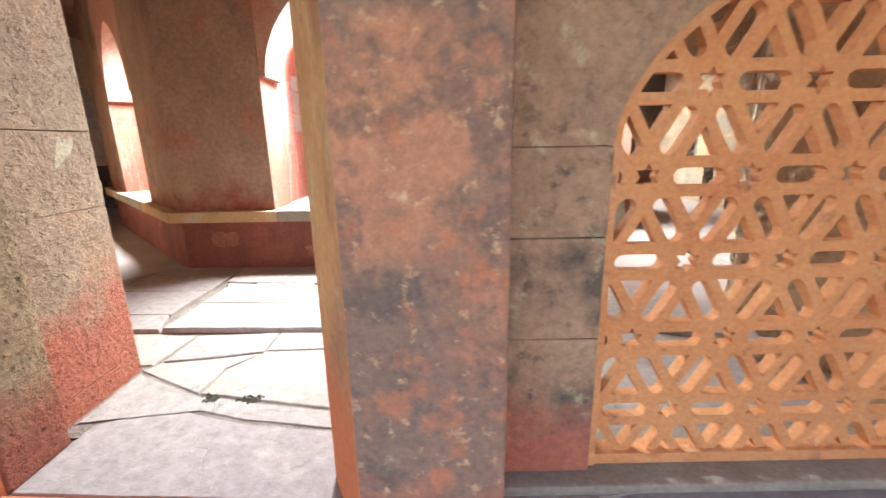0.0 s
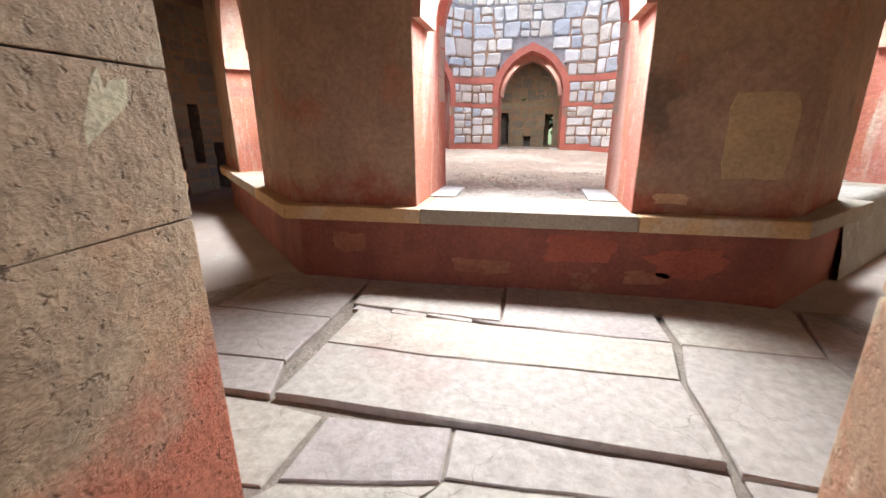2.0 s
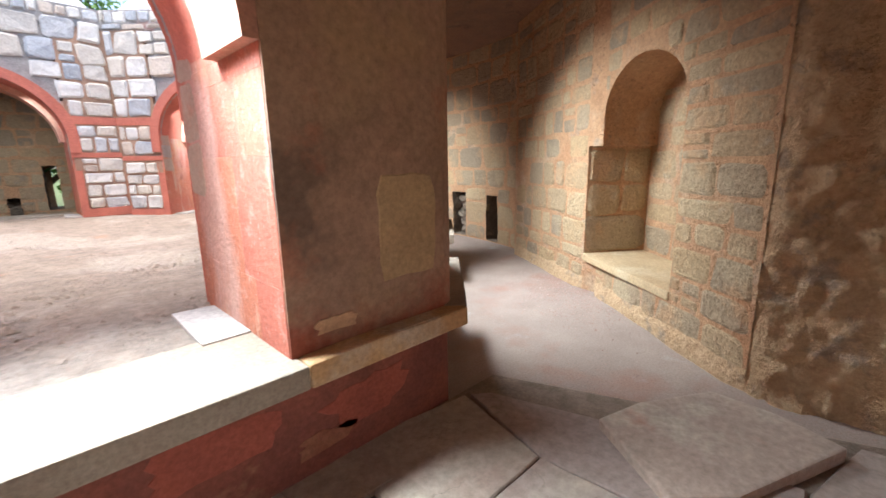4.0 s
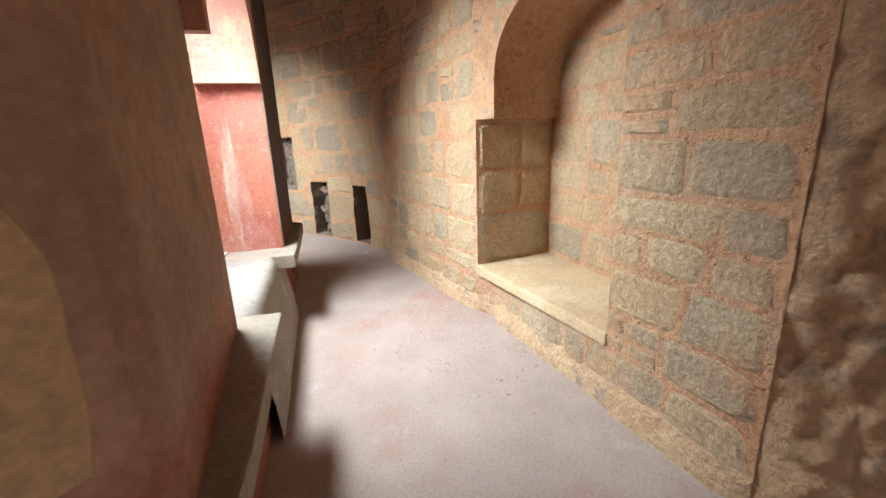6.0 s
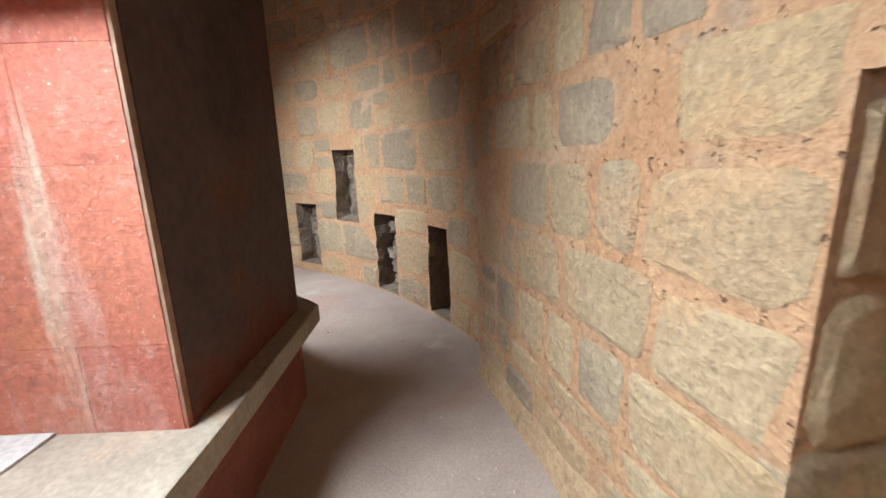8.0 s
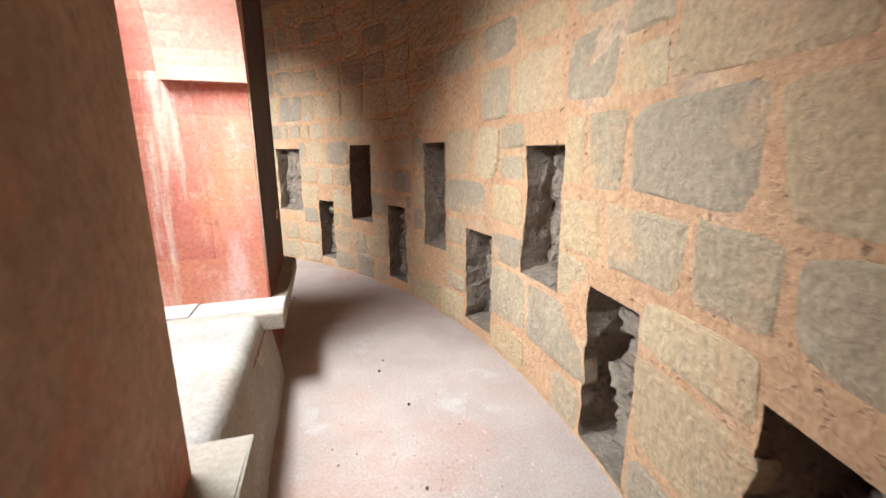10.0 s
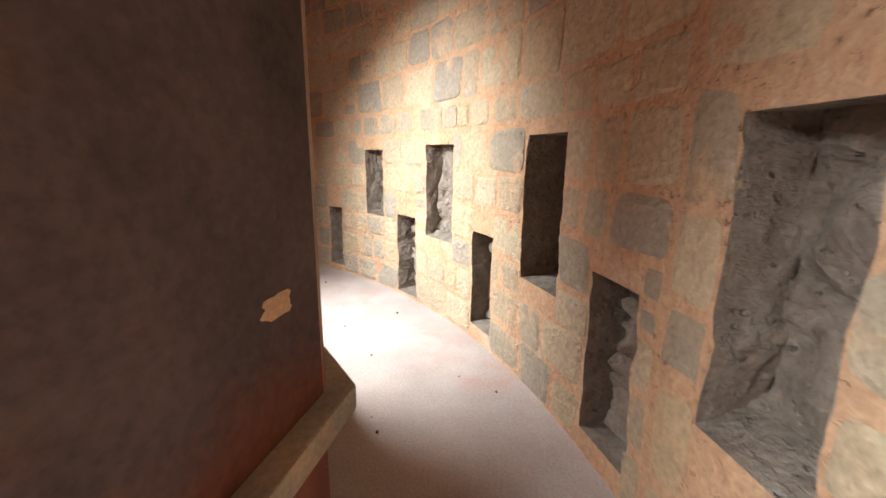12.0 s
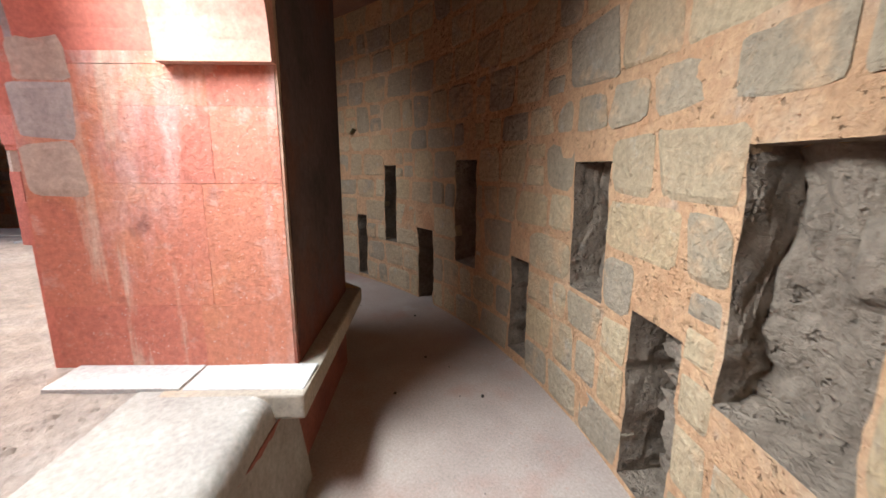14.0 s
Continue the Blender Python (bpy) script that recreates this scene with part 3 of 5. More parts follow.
FACE = []  # stone boxes are laid later, side by side
for i in range(8):
    j = (i + 1) % 8
    pier = thing("pier", "massive corner pier of red painted stone with brown plaster on its corridor face", "pier", "piers of the octagonal arcade", "structure", corner(i, j, A_OUT - 0.3))
    off = Matrix.Translation(-pier.location)

    def own(ob):
        ob.matrix_parent_inverse = off
        return ob

    bm = bmesh.new()
    s = 0.03
    prism(bm, [at(i, HALF + s, A_OUT - 0.016), at(i, HALF + 0.003, A_OUT - 0.016), at(i, HALF + 0.003, A_OUT - 0.004), at(i, end(i, A_OUT, 1) - 0.05, A_OUT), at(j, end(j, A_OUT, -1) + 0.05, A_OUT), at(j, -HALF - 0.003, A_OUT - 0.004 - FALL[j]), at(j, -HALF - 0.003, A_OUT - 0.016 - FALL[j]), at(j, -HALF - s, A_OUT - 0.016 - FALL[j]), at(j, -HALF - s, A_IN), corner(i, j, A_IN), at(i, HALF + s, A_IN)],
          lambda x, y: sill_z(x, y) - 0.02, ROOF_Z)
    own(part("pier_core", bm, M_PIER, pier, "smooth brown stained plaster face"))
    # piers 1 to 3: a much darker coat on the side-i face only
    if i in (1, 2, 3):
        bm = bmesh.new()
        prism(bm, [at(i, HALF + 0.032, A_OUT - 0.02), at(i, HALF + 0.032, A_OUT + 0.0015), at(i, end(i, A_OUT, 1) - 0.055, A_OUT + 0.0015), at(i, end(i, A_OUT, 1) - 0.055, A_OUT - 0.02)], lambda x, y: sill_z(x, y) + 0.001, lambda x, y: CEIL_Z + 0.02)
        own(part("plaster_coat", bm, M_DARKCOAT, pier, "dark purple-brown plaster coat"))
    # dressed blocks of the two reveals
    for sd, sg in ((i, 1), (j, -1)):
        zb = sill_z(*at(sd, sg * HALF, A_OUT).xy) - 0.01
        courses = [zb, zb + 0.31, zb + 0.86, zb + 1.18, SPRING_Z] if sg > 0 else [zb, zb + 0.42, zb + 0.95, SPRING_Z]
        for k in range(len(courses) - 1):
            cut = A_OUT - rng.choice((0.30, 0.42, 0.55, 0.36))
            for a0, a1 in ((A_IN - 0.004, cut - 0.0003), (cut + 0.0003, A_OUT - 0.0165 - (FALL[sd] if sg < 0 else 0))):
                bm = bmesh.new()
                sh = rng.uniform(-0.0008, 0.0008)
                prism(bm, [at(sd, sg * (HALF + sh), a0), at(sd, sg * (HALF + sh), a1), at(sd, sg * (HALF + s), a1), at(sd, sg * (HALF + s), a0 + 0.002)],
                      courses[k] + 0.0003, courses[k + 1] - 0.0003, 0.0012)
                own(part("facing_block", bm, M_REVEAL, pier))
        # grey rubble quoins show at the court edge where the paint is gone
        if i in (0, 1, 2, 3, 6, 7):
            def quoin(u, z, out):
                return at(sd, sg * (HALF - out), u, z)
            before = set(pier.children)
            rq = random.Random(100 + 2 * i + sg)
            zq = rng.uniform(1.25, 1.5)
            set_stones(lay(A_IN + 0.0, A_IN + 0.26, zq, 2.55, lambda a, q: [], (0.16, 0.27), (0.2, 0.36), 0.012, rq), quoin, 0.004, pier, lambda q: True, M_QUOIN, M_FSTONE_FAR, rq, "quoin_stone")
            for ob in pier.children:
                if ob not in before:
                    own(ob)
        # upper facing on the court half, beside the arch
        bm = bmesh.new()
        prism(bm, [at(sd, sg * HALF, A_IN - 0.004), at(sd, sg * HALF, A_MID - 0.002), at(sd, sg * (HALF + s), A_MID - 0.002), at(sd, sg * (HALF + s), A_IN)], SPRING_Z + 0.0015, 2.3)
        own(part("facing_block", bm, M_REVEAL, pier))

for i in range(8):
    arch = thing("arch", "pointed stone arch with a red plaster hood over an opening of the arcade", "arch", "arches of the octagonal arcade", "structure", at(i, 0, A_MID, SPRING_Z))
    off = Matrix.Translation(-arch.location)
    arch_head(i, A_IN + 0.02, A_IN + 0.06, HALF, APEX_Z - SPRING_Z - 0.05, SPRING_Z + 0.05, ROOF_Z, "court_skin", M_FACADE, arch).matrix_parent_inverse = off
    arch_head(i, A_IN + 0.061, A_MID, HALF, APEX_Z - SPRING_Z - 0.05, SPRING_Z + 0.05, ROOF_Z, "court_head", M_BAND, arch, "red plastered soffit").matrix_parent_inverse = off
    arch_head(i, A_MID, A_OUT - 0.004, HALF - 0.06, APEX_Z - SPRING_Z - 0.1, SPRING_Z, ROOF_Z, "corridor_head", M_RIB, arch, "pale plastered rib stepping out over the jamb").matrix_parent_inverse = off
    # red hood on the court face
    bm = bmesh.new()
    pts = []
    n = 26
    for k in range(n + 1):
        u = -HALF * math.cos(math.pi * k / n)
        pts.append((u, arch_z(u, HALF, APEX_Z - SPRING_Z - 0.05, SPRING_Z + 0.05)))
    pts = [(-HALF, SPRING_Z - 0.2)] + pts + [(HALF, SPRING_Z - 0.2)]
    w = 0.15
    cols = []
    for k, (u, z) in enumerate(pts):
        du, dz = (pts[min(k + 1, len(pts) - 1)][0] - pts[max(k - 1, 0)][0], pts[min(k + 1, len(pts) - 1)][1] - pts[max(k - 1, 0)][1])
        ln = math.hypot(du, dz) or 1
        ou, oz = (u - dz / ln * w, z + du / ln * w) if 0 < k < len(pts) - 1 else (u + math.copysign(w, u), z)
        if k == len(pts) // 2:
            ou, oz = 0.0, z + w * 1.25
        cols.append([bm.verts.new(at(i, uu, a, zz)) for a in (A_IN - 0.035, A_IN + 0.03) for uu, zz in ((u, z), (ou, oz))])
    for k in range(len(cols) - 1):
        p, q = cols[k], cols[k + 1]
        bm.faces.new((p[0], q[0], q[1], p[1]))
        bm.faces.new((p[1], q[1], q[3], p[3]))
        bm.faces.new((p[0], p[2], q[2], q[0]))
    part("hood_band", bm, M_BAND, arch, "red plaster band round the arch").matrix_parent_inverse = off
    # rubble facing of this side towards the court
    facade = thing("court_facade", "rubble stone court wall with red plaster bands", "wall", "sides of the court", "structure", at(i, 0, A_IN, 0))
    off = Matrix.Translation(-facade.location)
    e0, e1 = end(i, A_IN, -1), end(i, A_IN, 1)
    zb = sill_z(*at(i, 0, A_IN).xy) - 0.02
    bm = bmesh.new()
    prism(bm, [at(i, e0, A_IN), at(i, e1, A_IN), at(i, e1, A_IN + 0.25), at(i, e0, A_IN + 0.25)], ROOF_Z - 0.02, TOP_Z)
    part("parapet", bm, M_FACADE, facade).matrix_parent_inverse = off
    for sg in (-1, 1):
        u0, u1 = sorted((sg * (HALF + 0.005), e1 - 0.002 if sg > 0 else e0 + 0.002))
        for za, zc in ((zb, zb + 0.14), (2.17, 2.30), (zb + 1.02, zb + 1.10)):
            bm = bmesh.new()
            prism(bm, [at(i, u0, A_IN - 0.016), at(i, u1, A_IN - 0.016), at(i, u1, A_IN + 0.02), at(i, u0, A_IN + 0.02)], za, zc, 0.004)
            part("red_band", bm, M_BAND, facade).matrix_parent_inverse = off
        x0, x1 = sorted((sg * HALF, sg * (HALF + 0.11)))
        bm = bmesh.new()
        prism(bm, [at(i, x0, A_IN - 0.018), at(i, x1, A_IN - 0.018), at(i, x1, A_IN + 0.02), at(i, x0, A_IN + 0.02)], zb, zb + 0.80)
        part("red_band", bm, M_BAND, facade).matrix_parent_inverse = off
    FACE.append((i, facade, (e0, e1), zb))

# patches where old plaster has come off or been mended
def patch(i, u, z, w, h, material, name, label, parent, seed, out=0.003, base=A_OUT, cut=0.18, wob=0.5):
    r = random.Random(seed)
    n = 22
    pts = []
    for k in range(n):
        a = 6.2832 * k / n
        q = 1 / max(abs(math.cos(a)), abs(math.sin(a))) ** (1 - cut)
        f = q * (1 + wob * noise.noise(Vector((math.cos(a) * 2, math.sin(a) * 2, seed)))) * 0.5
        pts.append((u + w * f * math.cos(a), z + h * f * math.sin(a)))
    bm = bmesh.new()
    t, nn = side(i)
    o = Vector((CX, CY, 0)) + nn * (base + FACE_AT[i] - A_OUT)
    lo = [bm.verts.new(o + t * x + nn * -0.004 + Vector((0, 0, y))) for x, y in pts]
    hi = [bm.verts.new(o + t * (u + (x - u) * 0.96) + nn * out + Vector((0, 0, z + (y - z) * 0.96))) for x, y in pts]
    bm.faces.new(hi)
    for k in range(n):
        bm.faces.new((lo[k], lo[(k + 1) % n], hi[(k + 1) % n], hi[k]))
    ob = part(name, bm, material, parent, label)
    ob.matrix_parent_inverse = Matrix.Translation(-parent.location)


PIERS = [ob for ob in scene.objects if ob.name.split(".")[0] == "pier"]
patch(0, 1.43, 1.14, 0.38, 0.52, M_PATCH, "plaster_patch", "mended tan plaster patch", PIERS[0], 3, cut=0.0, wob=0.1)
patch(0, 0.98, 0.745, 0.22, 0.07, M_SPOT, "plaster_chip", "pale chipped plaster", PIERS[0], 4)
patch(2, 1.64, 1.00, 0.15, 0.075, M_SPOT, "plaster_chip", "pale chipped plaster", PIERS[2], 12)
for u, z, w, h, sd in ((0.45, 0.36, 0.5, 0.2, 5), (1.15, 0.30, 0.5, 0.22, 6), (-0.25, 0.20, 0.42, 0.12, 7), (-1.3, 0.34, 0.3, 0.15, 8), (0.9, 0.18, 0.3, 0.1, 11)):
    patch(0, u, z, w, h, M_FLAKE if sd in (5, 6) else M_SPOT2, "plaster_patch", "flaked red and ochre plaster", pl, sd, base=A_OUT - 0.02, cut=0.3)

# ---- roof, ceiling, domes ----
V, F = [], []
n = 96
for k in range(n):
    a = 360 * k / n
    r_in = (A_OUT - 0.1) / math.cos(radians(((a + 22.5) % 45) - 22.5))
    mid = (r_in + R_WALL) / 2
    V += [ring(r_in, a, CEIL_Z - 0.12), ring(r_in * 0.5 + mid * 0.5, a, CEIL_Z + 0.02), ring(mid, a, CEIL_Z + 0.06), ring(mid * 0.5 + R_WALL * 0.5, a, CEIL_Z + 0.03), ring(R_WALL + 0.1, a, CEIL_Z - 0.08), ring(10.2, a, CEIL_Z - 0.08), ring(10.2, a, ROOF_Z), ring(r_in - 0.9, a, ROOF_Z)]
for k in range(n):
    o, p = 8 * k, 8 * ((k + 1) % n)
    F += [(o + q, o + q + 1, p + q + 1, p + q) for q in range(7)]
tagged(raw("ceiling", V, F, M_CEIL), "low vaulted ceiling of reddish plaster over the corridor", "ceiling", kind="structure")


def dome(m):
    ob = thing("dome", "small whitewashed dome on the corridor's roof", "dome", "domes on the roof")
    bm = bmesh.new()
    n, q = 28, 10
    rows = []
    for b in range(q):
        f = b / q
        r_, z_ = 0.86 * math.cos(f * math.pi / 2) ** 0.9, 1.05 * math.sin(f * math.pi / 2)
        rows.append([bm.verts.new((r_ * math.cos(6.2832 * k / n), r_ * math.sin(6.2832 * k / n), z_ + 0.12)) for k in range(n)])
    tip = bm.verts.new((0, 0, 1.22))
    base = [bm.verts.new((0.9 * math.cos(6.2832 * k / n), 0.9 * math.sin(6.2832 * k / n), 0)) for k in range(n)]
    for k in range(n):
        k2 = (k + 1) % n
        bm.faces.new((base[k], base[k2], rows[0][k2], rows[0][k]))
        for b in range(q - 1):
            bm.faces.new((rows[b][k], rows[b][k2], rows[b + 1][k2], rows[b + 1][k]))
        bm.faces.new((rows[-1][k], rows[-1][k2], tip))
    part("shell", bm, M_DOME, ob, smooth=True)
    bm = bmesh.new()
    prism(bm, [(0.96 * math.cos(6.2832 * k / 24), 0.96 * math.sin(6.2832 * k / 24)) for k in range(24)], 0.0, 0.14, 0.01)
    part("drum", bm, M_DOME, ob, "low round drum")
    ob.matrix_world = m
    return ob


first = dome(Matrix.Translation(ring(5.75, 62, ROOF_Z - 0.002)))
for a in range(80, 152, 18):
    copy_thing(first, Matrix.Translation(ring(5.75, a, ROOF_Z - 0.002)))

# ---- round outer wall with its slots ----
# (first degree, last degree, bottom, top, depth)
SLOTS = [(-15.8, -12.7, 0.02, 0.84, 0.4), (-7.2, -3.6, 0.02, 0.86, 0.26), (-0.6, 3.3, 0.72, 1.54, 0.20), (7.2, 11.0, 0.10, 0.89, 0.3), (14.3, 17.8, 0.62, 1.59, 0.22), (21.2, 24.6, 0.12, 0.94, 0.25),
         (27.5, 31.5, 0.70, 1.59, 0.6), (35.0, 37.9, 0.12, 0.89, 0.3), (41.0, 45.3, 0.72, 1.56, 0.16), (47.1, 50.4, 0.03, 0.86, 0.3), (52.9, 56.1, 0.80, 1.52, 0.22), (61.0, 63.4, 0.08, 0.82, 0.3),
         (68.9, 72.5, 0.58, 1.55, 0.45), (76.5, 79.3, 0.0, 0.82, 0.4), (83.6, 85.8, 0.58, 1.50, 0.9), (89.7, 91.5, 0.05, 0.86, 0.4), (96.0, 98.8, 0.6, 1.55, 0.4), (103.0, 106.0, 0.0, 0.85, 0.4),
         (110.0, 113.0, 0.6, 1.55, 0.4), (117.0, 120.0, 0.0, 0.85, 0.4), (124.0, 127.0, 0.6, 1.55, 0.4), (131.0, 134.0, 0.0, 0.85, 0.4), (138.0, 141.0, 0.6, 1.55, 0.4), (145.0, 148.0, 0.0, 0.85, 0.4),
         (157.5, 160.5, 0.0, 0.88, 0.4), (164.5, 167.5, 0.6, 1.55, 0.4), (169.5, 172.5, 0.55, 1.62, 0.5), (177.0, 180.0, 0.0, 0.92, 0.5), (182.5, 185.2, 0.55, 1.63, 0.5), (188.0, 190.5, 0.0, 0.88, 0.5), (196.0, 199.0, 0.36, 1.60, 0.35)]
A_FROM, A_TO = K_ANG, 205.4
DEG = math.pi / 180 * R_WALL


def wall_surf(u, z, out):
    """u: metres along the round wall from the degree 0; out: towards the court."""
    return ring(R_WALL - out, u / DEG, z)


cuts_a = sorted({A_FROM, A_TO, *[v for s in SLOTS for v in s[:2] if A_FROM < v < A_TO], *[A_FROM + k * 2.0 for k in range(1, int((A_TO - A_FROM) / 2.0))]})
cuts_z = sorted({0.0, CEIL_Z + 0.05, *[v for s in SLOTS for v in s[2:4] if v > 0], *[0.1 * k for k in range(1, 17)], *[0.3 * k for k in range(6, 12)]})
vid, V, F = {}, [], []


def ragged(a, z):
    """The worn edge of a slot: the degree at which it really lies."""
    return a + 0.28 * noise.noise(Vector((a * 2.0, z * 6.0, 1.0))) + 0.12 * noise.noise(Vector((a, z * 17.0, 4.0)))


def wv(a, z):
    key = (round(a, 3), round(z, 3))
    if key not in vid:
        vid[key] = len(V)
        wob = 0.012 * noise.noise(Vector((a * DEG * 1.7, z * 1.7, 3.0)))
        V.append(ring(R_WALL + wob, ragged(a, z), z))
    return vid[key]


for ka in range(len(cuts_a) - 1):
    for kz in range(len(cuts_z) - 1):
        a, z = (cuts_a[ka] + cuts_a[ka + 1]) / 2, (cuts_z[kz] + cuts_z[kz + 1]) / 2
        if any(s[0] < a < s[1] and s[2] < z < s[3] for s in SLOTS):
            continue
        F.append((wv(cuts_a[ka], cuts_z[kz]), wv(cuts_a[ka + 1], cuts_z[kz]), wv(cuts_a[ka + 1], cuts_z[kz + 1]), wv(cuts_a[ka], cuts_z[kz + 1])))
# outer skin, pierced where the slot runs through
def ov(a, z):
    key = ("out", a, z)
    if key not in vid:
        vid[key] = len(V)
        V.append(ring(R_BACK, a, z))
    return vid[key]


for k in range(int(A_FROM), 206, 2):
    for za, zc in ((0.0, 0.58), (0.58, 1.50), (1.50, 3.4)):
        if za == 0.58 and k <= 84 < k + 2:
            continue
        F.append((ov(k, za), ov(k, zc), ov(k + 2, zc), ov(k + 2, za)))
wall_round = tagged(raw("wall_round", V, F, M_MORTAR), "curved corridor wall of rough stones in wide orange mortar, with slots", "wall", kind="structure")

def cleft(p):
    """Broken rock: plates with sharp clefts between them, 0 in a cleft and up to 1 on a plate."""
    near = noise.voronoi(Vector((p.x, p.y, p.z * 0.7)) + noise.noise_vector(p * 0.8) * 0.5)[0]
    return min(1.0, (near[1] - near[0]) * 1.7)


for a0, a1, z0, z1, d in SLOTS:
    if not (A_FROM < a0 < A_TO):
        continue
    # the recess: uneven cheeks, head, sloping sill and a rough back
    bm = bmesh.new()
    zs_ = [q for q in cuts_z if z0 - 1e-6 <= q <= z1 + 1e-6]
    nz, nd = len(zs_) - 1, 6
    as_ = [q for q in cuts_a if a0 - 1e-6 <= q <= a1 + 1e-6]
    back = d < 0.8
    tall = z0 > 0.4

    def pt(a, z, fd):
        p = ring(R_WALL + 0.012 * noise.noise(Vector((a * DEG * 1.7, z * 1.7, 3.0))) + d * fd, ragged(a, z), z + (0.05 * fd if z == zs_[0] and tall and back else 0))
        if fd > 0 and back:
            f = min(1, fd * 2)
            out = Vector((p.x - CX, p.y - CY, 0)).normalized()
            p += noise.noise_vector(p * 6.0) * 0.02 * f + noise.noise_vector(p * 19.0) * 0.012 * f
            p -= out * f * min(0.10, d * 0.4) * (cleft(p * 5.0) - 0.3)
        return p

    def sheet(f, m, q):
        g = [[bm.verts.new(f(x, y)) for y in range(q + 1)] for x in range(m + 1)]
        for x in range(m):
            for y in range(q):
                bm.faces.new((g[x][y], g[x + 1][y], g[x + 1][y + 1], g[x][y + 1]))
    sheet(lambda x, y: pt(a0, zs_[x], y / nd), nz, nd)
    sheet(lambda x, y: pt(a1, zs_[x], y / nd), nz, nd)
    sheet(lambda x, y: pt(as_[x], z0, y / nd), len(as_) - 1, nd)
    sheet(lambda x, y: pt(as_[x], z1, y / nd), len(as_) - 1, nd)
    if back:
        sheet(lambda x, y: pt(a0 + (a1 - a0) * x / 16, z0 + (z1 - z0) * y / 34 + (0.05 if tall and y == 0 else 0), 1), 16, 34)
    bmesh.ops.remove_doubles(bm, verts=bm.verts, dist=0.002)
    part("slot_recess", bm, M_DARKROCK, wall_round, "dark rough recess of a wall slot")
    if not tall and back and a0 < 100:
        # broken core stones fill the low slots
        for q in range(5):
            zc = z0 + 0.06 + q * (z1 - z0 - 0.1) / 5
            sz = (z1 - z0) / 10 * rng.uniform(0.9, 1.3)
            c = ring(R_WALL + d * 0.85, a0 + (a1 - a0) * rng.uniform(0.3, 0.7), zc + sz * 0.4)
            bm = bmesh.new()
            bmesh.ops.create_icosphere(bm, subdivisions=3, radius=1.0)
            for v in bm.verts:
                blk = Vector([math.copysign(abs(q_) ** 0.6, q_) for q_ in v.co])
                v.co = Vector((blk.x * 0.16, blk.y * 0.12, blk.z * sz * 0.95)) * (0.85 + 0.45 * noise.noise(v.co * 1.6 + c * 5) + 0.2 * cleft(v.co * 2 + c * 3))
                v.co.rotate(Euler((0, 0, radians((a0 + a1) / 2 + 90))))
                v.co += c
            part("core_stone", bm, M_DARKROCK, wall_round)


def slot_gaps(za, zb):
    return [(s[0] * DEG + 0.012, s[1] * DEG - 0.002) for s in SLOTS if s[2] < zb - 0.02 and s[3] > za + 0.02]


r2 = random.Random(21)
boxes_big = lay((A_FROM + 0.3) * DEG, 20 * DEG, 0.0, CEIL_Z - 0.05, slot_gaps, (0.30, 0.78), (0.25, 0.44), 0.05, r2, 0.97)
boxes = lay(20 * DEG, 95 * DEG, 0.0, CEIL_Z - 0.05, slot_gaps, (0.18, 0.50), (0.19, 0.36), 0.042, r2, 0.98)
pick = sorted((b for b in boxes if b[2] < 2.4 and b[0] < 75 * DEG), key=lambda b: b[2])[:300]
chosen = set(pick)
boxes_far = lay(95 * DEG, (A_TO - 0.3) * DEG, 0.0, CEIL_Z - 0.05, slot_gaps, (0.22, 0.55), (0.18, 0.32), 0.04, r2, 0.97)

